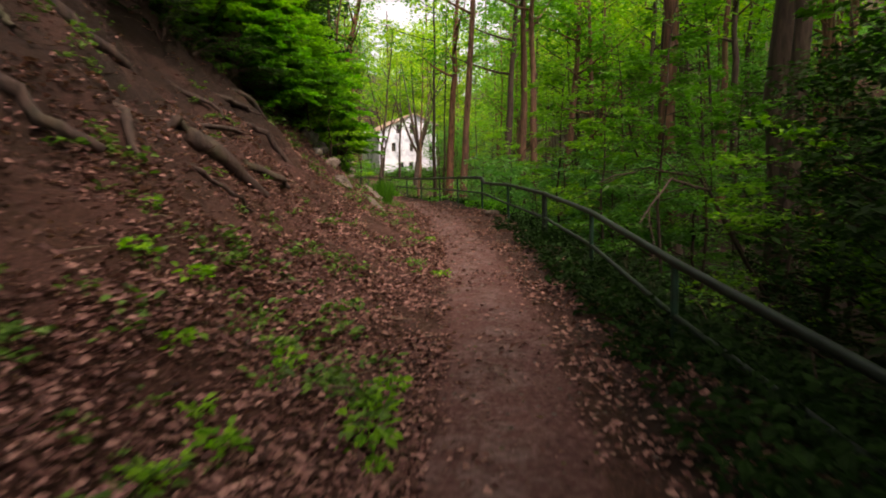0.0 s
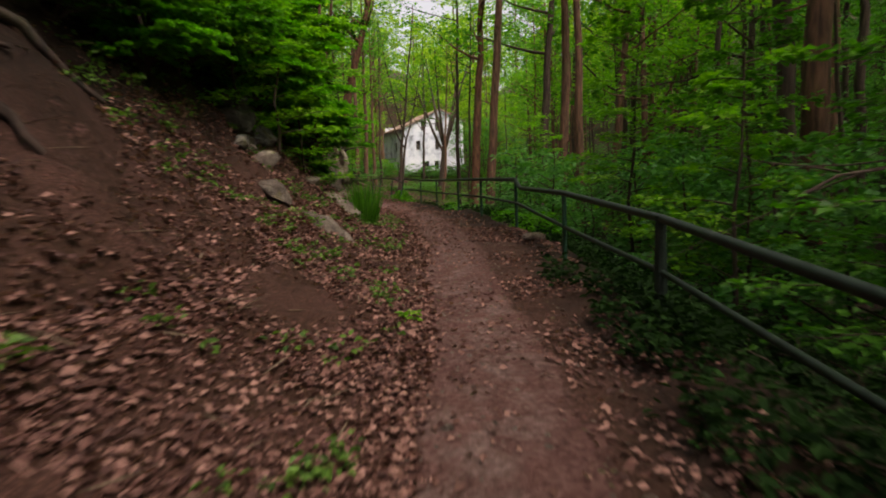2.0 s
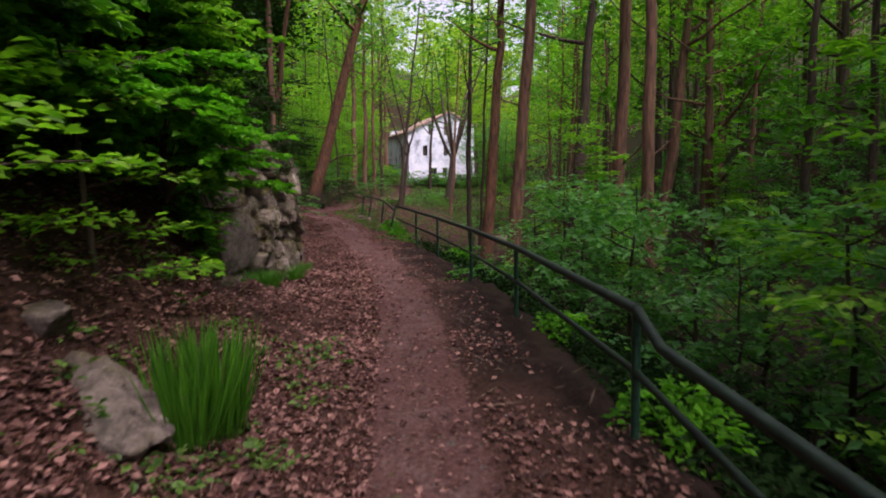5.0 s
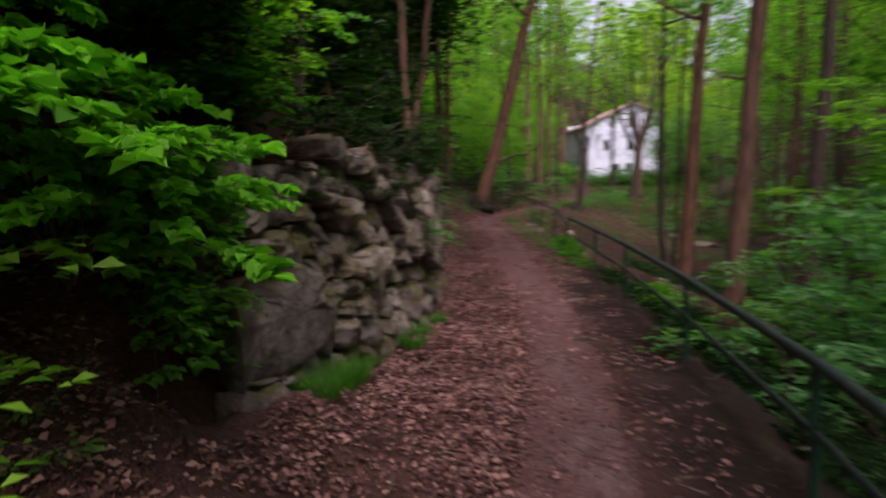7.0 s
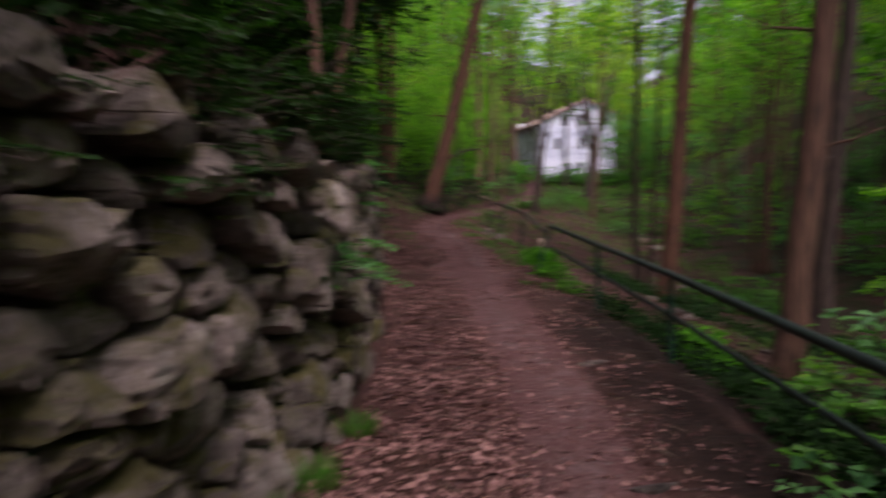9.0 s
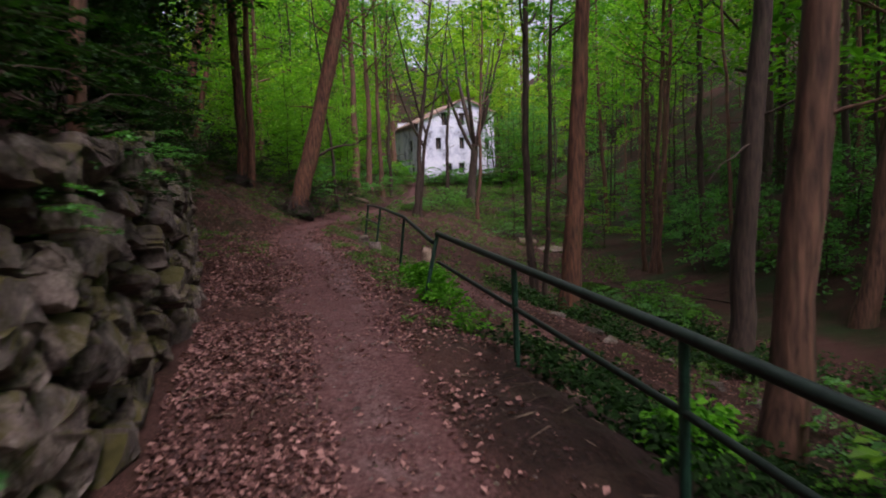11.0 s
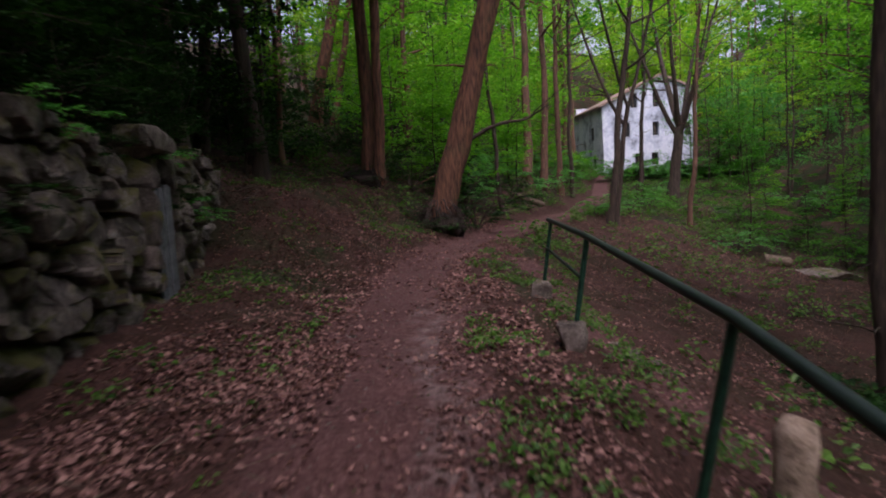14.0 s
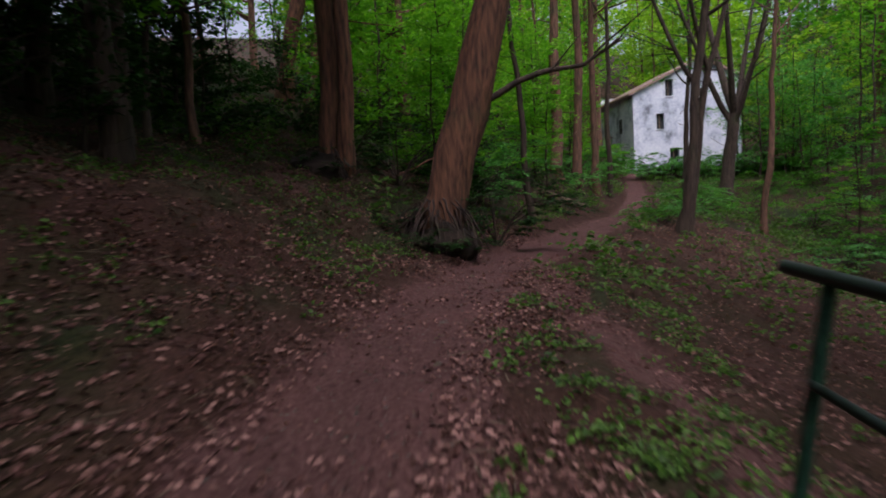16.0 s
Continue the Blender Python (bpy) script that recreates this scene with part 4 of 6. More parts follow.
def stone_wall():
    """Fitted stones: the wall's face is cut into irregular cells, each a block with struck faces."""
    wall = thing("stone_wall", (0, 0, 0), "dry stone retaining wall of rough grey boulders with moss and dark gaps", "wall", kind="structure")
    r = np.random.default_rng(31)
    wy = np.arange(11.2, 37.3, 0.05)
    wx = np.interp(wy, WALL_Y, WALL_X)
    run = np.concatenate([[0], np.cumsum(np.hypot(np.diff(wx), np.diff(wy)))])

    def top(s):
        b = np.interp(s, run, wy)
        return np.interp(b, WALL_TOP_Y, WALL_TOP) + 0.12 * np.sin(b * 0.9) + 0.08 * np.sin(b * 2.3) - 0.3 * np.maximum(0, 12.2 - b)

    WIDE = 1.6
    # the stones by which one knows the wall's near end: along, up, width, height
    known = [(1.38, 0.98, 2.0, 0.78), (1.35, 1.5, 1.0, 0.34), (1.07, 1.85, 0.55, 0.3), (1.59, 1.93, 0.74, 0.33), (2.4, 1.79, 0.7, 0.27), (3.24, 1.74, 0.66, 0.29), (2.11, 2.08, 0.56, 0.22), (2.67, 1.98, 0.5, 0.28),
             (1.95, 1.62, 0.5, 0.23), (2.98, 1.41, 0.5, 0.26), (4.12, 1.68, 0.7, 0.3), (5.16, 1.63, 0.6, 0.5), (1.9, 1.22, 0.55, 0.24), (2.3, 1.24, 0.4, 0.21), (2.75, 0.97, 0.42, 0.28), (3.65, 1.13, 0.66, 0.4),
             (4.45, 1.14, 0.7, 0.4), (3.97, 0.77, 0.6, 0.33), (2.32, 0.85, 0.5, 0.24), (2.44, 0.55, 0.45, 0.28), (3.56, 0.36, 0.5, 0.56), (4.43, 0.2, 0.8, 0.4), (5.5, 0.36, 0.9, 0.62), (0.98, 2.2, 0.5, 0.25),
             (3.14, 0.91, 0.34, 0.24), (2.96, 0.5, 0.4, 0.4), (3.31, 2.09, 0.6, 0.24), (6.6, 1.77, 0.8, 0.5), (6.4, 1.2, 0.8, 0.4)]
    seeds = np.array([(a / WIDE, b, 0.5 * math.sqrt(c / WIDE * d)) for a, b, c, d in known])
    for rad, tries in ((0.27, 26), (0.22, 90), (0.175, 500), (0.135, 1500), (0.10, 3000), (0.075, 3000)):
        for _ in range(tries):
            p = np.array([r.uniform(0.85, run[-1]) / WIDE, r.uniform(0.02, 2.55), rad * r.uniform(0.9, 1.1)])
            if p[1] > top(p[0] * WIDE) - 0.04:
                continue
            if np.all(np.hypot(seeds[:, 0] - p[0], seeds[:, 1] - p[1]) > 0.92 * (seeds[:, 2] + p[2])):
                seeds = np.vstack([seeds, p])
    seeds = seeds[np.argsort(seeds[:, 0])]
    rest, made = [], 0
    for i, (u, v, rad) in enumerate(seeds):
        hi = float(top(u * WIDE)) + r.uniform(-0.06, 0.12)
        lo = max(u - 0.8, (1.0 if v > 1.2 else 0.72) / WIDE)
        poly = [np.array(q) for q in ((lo, -0.08), (u + 0.8, -0.08), (u + 0.8, hi), (lo, hi))]
        near = np.where((np.abs(seeds[:, 0] - u) < 1.2) & (np.arange(len(seeds)) != i))[0]
        for j in near:
            nrm = 2 * (seeds[j, :2] - seeds[i, :2])
            lim = seeds[j, :2] @ seeds[j, :2] - seeds[i, :2] @ seeds[i, :2] - seeds[j, 2] ** 2 + rad ** 2
            out = []
            for a, b in zip(poly, poly[1:] + poly[:1]):
                da, db = nrm @ a - lim, nrm @ b - lim
                if da <= 0:
                    out.append(a)
                if da * db < 0:
                    out.append(a + (b - a) * da / (da - db))
            poly = out
            if len(poly) < 3:
                break
        if len(poly) < 3:
            continue
        P = np.array(poly) * np.array([WIDE, 1])
        mid = P.mean(0)
        size = float(np.sqrt(np.mean(np.sum((P - mid) ** 2, 1))))
        if size < 0.05 or r.uniform() < 0.02:
            continue
        cut = r.uniform(0.1, 0.26) if size < 0.35 else 0.1
        Q = np.concatenate([[P[k] + (P[k - 1] - P[k]) * cut, P[k] + (P[(k + 1) % len(P)] - P[k]) * cut] for k in range(len(P))])
        if size > 0.12:
            Q = np.concatenate([[Q[k], (Q[k] + Q[(k + 1) % len(Q)]) / 2 + r.normal(0, 0.05 * size, 2)] for k in range(len(Q))])
        Q = mid + (Q - mid) * (1 - r.uniform(0.018, 0.055) / size) + r.normal(0, 0.016, Q.shape)
        k = len(Q)
        bulge, push = min(0.14, size * r.uniform(0.25, 0.5)), r.uniform(-0.12, 0.09)
        steep = 0.7 if size < 0.35 else 0.3
        planes = [(r.normal(0, 0.22), r.normal(-0.12, 0.22), 0.0)] + [(r.normal(0, steep), r.normal(-0.1, steep), r.uniform(0.01, 0.04)) for _ in range(2)]
        rings = []
        for f, d in ((0.8, -0.42), (0.98, -0.1), (1.0, -0.02), (0.965, 0.62), (0.9, 0.95), (0.5, 1.0)):
            o = (Q - mid) * f
            flat = np.min([g[0] * o[:, 0] + g[1] * o[:, 1] + g[2] for g in planes], 0)
            dep = np.full(k, d) if d < 0 else bulge * d + flat * min(1, d + 0.2) + r.normal(0, 0.011, k)
            rings.append(np.c_[mid + o, dep + push])
        W = np.concatenate(rings + [np.array([[*mid, bulge + min(g[2] for g in planes) + push]])])
        n = len(rings)
        F = [(a * k + b, a * k + (b + 1) % k, (a + 1) * k + (b + 1) % k, (a + 1) * k + b) for a in range(n - 1) for b in range(k)]
        F += [((n - 1) * k + b, (n - 1) * k + b + 1, (n - 1) * k + (b + 2) % k, n * k) for b in range(0, k, 2)]
        s0 = mid[0]
        x, y = np.interp(s0, run, wx), np.interp(s0, run, wy)
        a = math.atan2(np.interp(s0 + 0.3, run, wy) - np.interp(s0 - 0.3, run, wy), np.interp(s0 + 0.3, run, wx) - np.interp(s0 - 0.3, run, wx))
        nx, ny = math.sin(a), -math.cos(a)
        if GATE[0] < y < GATE[1] + 0.05:
            continue
        base = float(np.interp(y, GY, GZ)) + 0.12 + 0.12 * max(0.0, path_x(y) - x - 1.85) * float(smooth(26, 32, y))
        ds, dep = W[:, 0] - s0, W[:, 2] - 0.1 - 0.11 * W[:, 1] / 2.3
        V = np.stack([x + math.cos(a) * ds + nx * dep, y + math.sin(a) * ds + ny * dep, base + W[:, 1]], 1)
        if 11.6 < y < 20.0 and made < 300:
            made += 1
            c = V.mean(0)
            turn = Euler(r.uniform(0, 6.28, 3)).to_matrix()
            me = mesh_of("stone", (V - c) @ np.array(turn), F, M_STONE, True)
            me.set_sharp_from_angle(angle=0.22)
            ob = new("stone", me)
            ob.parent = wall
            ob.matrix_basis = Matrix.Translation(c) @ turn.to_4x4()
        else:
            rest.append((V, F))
    verts, faces, n = [], [], 0
    for V, F in rest:
        verts.append(V)
        faces += [tuple(q + n for q in f) for f in F]
        n += len(V)
    me = mesh_of("far_stones", np.concatenate(verts), faces, M_STONE_SHADED, True)
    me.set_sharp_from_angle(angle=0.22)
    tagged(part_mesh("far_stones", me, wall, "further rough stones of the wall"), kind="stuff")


stone_wall()


def gate():
    """A walled-up doorway in the wall: dressed jambs, a lintel and grey boards set back between them."""
    x, y = float(np.interp(GATE[0], WALL_Y, WALL_X)), GATE[0]
    turn = math.atan2(GATE[1] - y, float(np.interp(GATE[1], WALL_Y, WALL_X)) - x)
    base = float(np.interp(y, GY, GZ)) + 0.2
    g = thing("doorway", (x, y, base), "boarded doorway of dressed grey stone built into the wall", "doorway")
    g.rotation_euler = (0, 0, turn)
    r = np.random.default_rng(5)
    wide = math.hypot(GATE[1] - y, float(np.interp(GATE[1], WALL_Y, WALL_X)) - x)

    def block(name, at0, size, k, mat=M_STONE_SHADED):
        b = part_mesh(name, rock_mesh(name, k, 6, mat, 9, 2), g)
        b.location, b.scale = at0, size

    for j, u in enumerate((0.13, wide - 0.13)):
        z = -0.1
        while z < 2.05:
            h = r.uniform(0.24, 0.42)
            block("jamb_block", (u + r.normal(0, 0.012), 0.1 + r.normal(0, 0.012), z + h / 2), (0.31, 0.42, h * 1.06), 260 + int(z * 40) + 100 * j)
            z += h
    block("lintel", (wide / 2, 0.1, 2.28), (wide + 0.25, 0.45, 0.3), 290)
    for k in range(4):
        w = (wide - 0.5) / 4
        bm = bmesh.new()
        bmesh.ops.create_cube(bm, size=1)
        top = 1.72 + r.normal(0, 0.04)
        for v in bm.verts:
            v.co = (v.co.x * (w - 0.014), v.co.y * 0.045, v.co.z * top)
        bmesh.ops.bevel(bm, geom=bm.edges, offset=0.008, segments=1)
        b = part("board", bm, M_BOARD, g, "weathered grey board", False)
        b.location = (0.25 + w * (k + 0.5), -0.02 + r.normal(0, 0.01), top / 2 - 0.05)
    block("fill_stone", (wide / 2 - 0.12, 0.2, 1.98), (0.42, 0.3, 0.34), 291)
    block("fill_stone", (wide / 2 + 0.2, 0.22, 1.94), (0.34, 0.3, 0.3), 292)


gate()

# ---- bushes over the bank ----
def bush_meshes(seed, n=16, reach=1.7, rise=1.3, leaf=0.085, mat=None, per=150, droop=0.5, side=None, full=True):
    """Arching stems with flat sprays of leaves on both sides."""
    r = np.random.default_rng(seed)
    bits, C, A, N, S = [], [], [], [], []
    for i in range(n):
        a = r.uniform(0, 2 * math.pi) if side is None else r.normal(side, 0.9)
        ln, up = reach * r.uniform(0.55, 1.1), rise * r.uniform(0.3, 1.15)
        m = np.linspace(0, 1, 9)
        B = np.stack([np.cos(a) * ln * m ** 1.2, np.sin(a) * ln * m ** 1.2, up * m * (1.9 - m) - droop * m ** 3 * ln * 0.4], 1) + np.cumsum(r.normal(0, 0.02, (9, 3)), 0)
        bits.append(tube(B[::2], 0.014 * (1 - 0.85 * m[::2]) + 0.002, 4, 0, seed + i))
        for k in range(7):
            q = r.uniform(0.3, 1.0)
            p0 = np.array([np.interp(q, m, B[:, c]) for c in range(3)])
            b = a + r.choice([-1, 1]) * r.uniform(0.3, 1.1)
            tl = ln * r.uniform(0.2, 0.42)
            T = p0 + np.stack([np.cos(b) * tl * m, np.sin(b) * tl * m, -0.12 * tl * m ** 2 + r.normal(0, 0.03) * m], 1)
            bits.append(tube(T[::3], 0.004 * (1 - 0.7 * m[::3]) + 0.001, 3, 0, k))
            cnt = per // 7
            u = np.linspace(0.05, 1, cnt)
            c = np.stack([np.interp(u, m, T[:, e]) for e in range(3)], 1)
            sd = np.where(np.arange(cnt) % 2 == 0, 1, -1) * r.uniform(0.5, 1.2, cnt)
            A.append(np.stack([np.cos(b + sd), np.sin(b + sd), r.normal(-0.15, 0.18, cnt)], 1))
            C.append(c + r.normal(0, 0.012, (cnt, 3)))
            N.append(leaning_up(cnt, r, 0.28))
            S.append(leaf * r.uniform(0.55, 1.15, cnt))
    v, f = leaf_cloud(np.concatenate(C), np.concatenate(A), np.concatenate(N), np.concatenate(S), r, full, 0.8)
    return mesh_of("stem", *joined(bits), M_BARK_DARK, True), mesh_of("leaves", v, f, mat or M_LEAF_LIGHT)


def bush(x, y, dz, meshes, turn=0.0, scale=1.0, label="leafy hazel bush hanging over the bank", group=""):
    b = thing("bush", at(x, y, dz), label, "bush", group)
    b.rotation_euler, b.scale = (0, 0, turn), (scale,) * 3
    part_mesh("stem", meshes[0], b)
    part_mesh("leaf_sprays", meshes[1], b)
    return b


HAZEL = [bush_meshes(300 + i, 36, 1.45, 1.35, 0.125, (M_HAZEL, M_LEAF_LIGHT, M_LEAF)[i], 150) for i in range(3)]
DARKB = [bush_meshes(320 + i, 14, 1.5, 1.2, 0.10, (M_LEAF_COOL, M_LEAF_DARK, M_LEAF, M_LEAF_DARK)[i], 100, full=False) for i in range(4)]
bush(-2.95, 10.6, 0.55, HAZEL[0], 0.3, 0.82)
bush(-3.3, 9.5, 0.2, HAZEL[0], 2.0, 1.0)
bush(-3.4, 8.3, 0.2, HAZEL[2], 4.0, 1.0)
bush(-3.7, 11.4, 0.9, HAZEL[1], 5.0, 1.1)
bush(-4.3, 9.9, 0.5, HAZEL[0], 1.2, 1.2)
bush(-4.6, 7.4, 0.3, HAZEL[2], 3.0, 1.2)
bush(-4.9, 12.0, 0.6, HAZEL[2], 0.9, 1.2)
for i, y in enumerate((13.5, 14.2, 15.0, 15.7)):
    bush(float(np.interp(y, WALL_Y, WALL_X)) - 0.55, y, -0.05, DARKB[1 + 2 * (i % 2)], 2.1 * i, 0.5, "small dark bush hanging over the wall top", "wall top bushes")
VINE = [bush_meshes(330 + i, 18, 0.62, 0.25, 0.10, M_LEAF, 70, 3.4, -0.6) for i in range(2)]
for i, (x, y, z) in enumerate([(-3.35, 11.6, 2.2), (-3.45, 11.75, 2.6), (-3.3, 11.4, 1.7)]):
    b = bush(x, y, 0.0, VINE[i % 2], 0.5 * i, 0.85, "vine with dull green leaves hanging down the end of the wall", "wall vines")
    b.location.z = z
bush(-3.75, 12.9, 0.2, HAZEL[2], 1.0, 0.5)
bush(-3.8, 12.1, 0.5, HAZEL[0], 3.0, 0.6)
for i, (x, y, dz, q) in enumerate([(-3.7, 3.3, 0.3, 1.0), (-3.9, 2.0, 0.3, 0.9), (-3.4, 4.4, 0.3, 0.9), (-4.4, 1.0, 0.4, 1.0), (-4.6, 3.0, 0.8, 1.2), (-3.4, 5.6, 0.4, 0.9), (-3.3, 7.0, 0.5, 0.9), (-4.2, -0.2, 0.5, 0.95), (-3.6, 2.6, 0.0, 0.7), (-3.2, 3.9, 0.0, 0.7)]):
    bush(x, y, dz, HAZEL[i % 3], 1.7 * i, q)
for i, (x, y) in enumerate([(-3.9, -0.4), (-4.0, -2.4), (-4.2, -4.4), (-4.4, -6.4), (-4.7, 0.6), (-5.0, -1.6)]):
    bush(x, y, 0.1, DARKB[1 + 2 * (i % 2)], 1.3 * i, 0.85, "dark leafy bush on the crest of the bank", "crest bushes")
for i, (x, y, q) in enumerate([(-3.7, -1.9, 0.6), (-3.5, -0.7, 0.6), (-3.6, 0.5, 0.65), (-3.3, 1.5, 0.6), (-3.4, 2.6, 0.6), (-4.3, -2.9, 0.7)]):
    bush(x, y, 0.05, DARKB[1 + 2 * (i % 2)], 2.3 * i, q, "dark leafy bush on the upper bank", "crest bushes")
bush(-4.5, 4.9, 0.5, HAZEL[0], 2.2, 1.1)
bush(-4.2, 6.3, 0.5, HAZEL[1], 4.2, 1.1)
bush(-5.2, 6.0, 0.9, HAZEL[2], 1.0, 1.2)


def sapling_meshes(seed, tall=4.6, mat=None, start=0.9):
    """A young beech: a thin stem with level sprays of leaves one above another."""
    r = np.random.default_rng(seed)
    m = np.linspace(0, 1, 7)
    P = np.stack([np.cumsum(r.normal(0, 0.05, 7)), np.cumsum(r.normal(0, 0.05, 7)), m * tall - 0.2], 1)
    bits, C, A = [tube(P, 0.035 * (1 - 0.85 * m) + 0.003, 7, 0, seed)], [], []
    for z in np.arange(start, tall, 0.17):
        q = z / tall
        p0 = np.array([np.interp(q, m, P[:, c]) for c in range(3)])
        a, ln = r.uniform(0, 6.28), 1.5 * (1.05 - 0.6 * q) * r.uniform(0.6, 1.1)
        u = np.linspace(0, 1, 5)
        B = p0 + np.stack([np.cos(a) * ln * u, np.sin(a) * ln * u, 0.28 * ln * u - 0.2 * ln * u ** 2], 1)
        bits.append(tube(B, 0.01 * (1 - 0.8 * u) + 0.002, 4, 0, 1))
        k = 95
        g = r.uniform(0.25, 1.1, k)
        side = r.normal(0, 0.3, k) * ln * (1.15 - g * 0.6)
        c = np.stack([np.interp(g, u, B[:, e]) for e in range(3)], 1) + np.stack([-np.sin(a) * side, np.cos(a) * side, r.normal(0, 0.035, k)], 1)
        C.append(c)
        b = a + np.sign(side) * r.uniform(0.3, 1.2, k)
        A.append(np.stack([np.cos(b), np.sin(b), r.normal(-0.12, 0.18, k)], 1))
    C, A = np.concatenate(C), np.concatenate(A)
    v, f = leaf_cloud(C, A, leaning_up(len(C), r, 0.25), r.uniform(0.07, 0.14, len(C)), r, False, 0.75)
    return mesh_of("trunk", *joined(bits), M_BARK_DARK, True), mesh_of("crown", v, f, mat or M_LEAF)


# Dense dark trees added where bank, wall top and verge lie in shade.
SHADE_FILL = [tree_meshes(6.5, 0.07, (0.02, 0.02), 0.4, 360 + i, 30, 0.04, 3600, 0.2, 0.5, M_BARK_DARK, M_LEAF_DARK) for i in range(3)]
RH = np.random.default_rng(81)
for i in range(24):
    y = 12.6 + i * 1.15
    for back in (1.9, 3.6):
        q = y + RH.uniform(-0.5, 0.5)
        x = float(np.interp(q, WALL_Y, WALL_X)) - back - RH.uniform(0, 1.0)
        plant_tree("shade_fill_tree", SHADE_FILL[int(RH.integers(3))], x, q, RH.uniform(0, 6.28), RH.uniform(0.7, 1.15), "dense dark tree added to darken the slope above the wall", "hollies")
for x, y, q in [(-5.6, -9.0, 0.9), (-6.4, -6.6, 1.0), (-5.7, -4.2, 0.85), (-6.6, -2.2, 1.0), (-5.9, -0.2, 0.9), (-7.0, 1.6, 1.1), (-5.4, -11.5, 1.0), (-4.6, -13.5, 1.0), (-7.4, -8.5, 1.2), (-7.8, -5.0, 1.2), (-6.6, 4.0, 1.0),
                (-16.5, 38.0, 1.0), (-17.5, 41.0, 1.0), (-18.5, 44.0, 0.9), (-15.4, 35.6, 1.0), (-19.5, 47.0, 0.9), (-18.8, 38.5, 1.2), (-20.5, 42.5, 1.2),
                (-4.5, -3.6, 0.5), (-4.7, -5.6, 0.55), (-4.4, -1.8, 0.45), (-4.9, -7.6, 0.6), (-4.6, 0.2, 0.5),
                (5.0, -6.6, 0.75), (5.6, -3.6, 0.7), (4.9, -9.4, 0.9), (6.3, -1.0, 0.7), (6.6, -5.4, 0.9), (4.6, -12.0, 1.0), (7.4, -2.4, 0.9)]:
    plant_tree("shade_fill_tree", SHADE_FILL[int(RH.integers(3))], x, y, RH.uniform(0, 6.28), q, "dense dark tree added to deepen the shade", "hollies")
for i in range(13):
    y = 23.4 + i * 1.05
    plant_tree("shade_fill_tree", SHADE_FILL[i % 3], float(np.interp(y, WALL_Y, WALL_X)) - RH.uniform(0.75, 1.0), y, 1.1 * i, RH.uniform(0.26, 0.38), "small dense tree added to darken the wall top", "hollies")
# Broad crowns added to block the sky over the left slope.
SHADE_CANOPY = [tree_meshes(13, 0.2, (0.26, 0.0), 0.8, 380 + i, 18, 0.4, 5200, 0.46, 1.9, M_BARK_DARK, M_LEAF_DARK) for i in range(2)]
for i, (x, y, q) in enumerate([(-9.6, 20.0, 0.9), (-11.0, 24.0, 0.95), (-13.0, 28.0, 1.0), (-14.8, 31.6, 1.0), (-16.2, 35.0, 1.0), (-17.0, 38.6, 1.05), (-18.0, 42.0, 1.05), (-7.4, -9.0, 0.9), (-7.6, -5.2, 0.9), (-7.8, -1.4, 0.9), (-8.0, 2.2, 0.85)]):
    plant_tree("tree", SHADE_CANOPY[i % 2], x, y, 0.25 * (i % 3 - 1), q, "dark broad crowned tree added to shade the slope", "hillside trees")
BEECH = [sapling_meshes(370 + i, (3.2, 3.8, 2.8)[i], M_LEAF_LIGHT, 0.12) for i in range(3)]
for i, (x, y, q) in enumerate([(-2.75, 7.3, 0.95), (-3.0, 6.3, 0.9), (-3.3, 8.3, 1.0), (-3.5, 5.3, 0.95), (-3.9, 7.2, 1.15), (-2.7, 9.0, 0.9), (-4.4, 5.9, 1.2), (-4.2, 4.3, 1.0), (-4.6, 8.8, 1.2), (-4.1, 11.3, 0.9), (-4.5, 12.7, 0.9), (-4.4, 13.9, 0.8), (-4.9, 10.3, 1.1), (-5.0, 13.2, 1.15), (-5.5, 14.4, 1.2), (-4.8, 11.9, 1.1), (-5.9, 12.2, 1.3)]):
    plant_tree("sapling_tree", BEECH[i % 3], x, y, 1.9 * i, q, "young beech with level bright sprays over the bank", "bank beeches")
SAPS = [sapling_meshes(340 + i, (4.2, 5.4, 3.4, 4.8)[i], (M_LEAF_LIGHT, M_LEAF, M_LEAF_LIGHT, M_LEAF_LIGHT)[i]) for i in range(4)]
RS = np.random.default_rng(78)
for x, y in [(5.2, -1.6), (4.5, 1.4), (6.0, 3.0), (4.3, 4.6), (5.6, 7.4), (4.0, 9.6), (6.4, 13.2), (2.6, 20.4), (4.4, 23.2), (6.8, 9.8), (7.6, 5.4), (7.4, 0.2), (6.6, -4.0), (8.2, 13.0), (6.6, 19.5),
             (10.6, 33.0), (-5.8, 5.2), (-6.4, 8.6), (-6.2, 13.0), (-6.7, 16.3), (-7.2, 19.3), (-8.6, 22.0), (-9.6, 24.8), (-11.4, 27.6), (-13.4, 30.4), (-15.4, 33.6), (-13.2, 49.5), (-14.8, 52.5),
             (-12.2, 58.0), (-15.8, 60.0), (-17.0, 66.0), (-13.4, 70.0), (-1.2, 62.0), (2.0, 66.0), (4.5, 58.0), (6.0, 52.0), (5.0, 72.0), (1.0, 76.0)]:
    plant_tree("sapling_tree", SAPS[int(RS.integers(4))], x, y, RS.uniform(0, 6.28), RS.uniform(0.85, 1.3), "young beech with level sprays of fresh green leaves", "young beeches")
RB = np.random.default_rng(77)
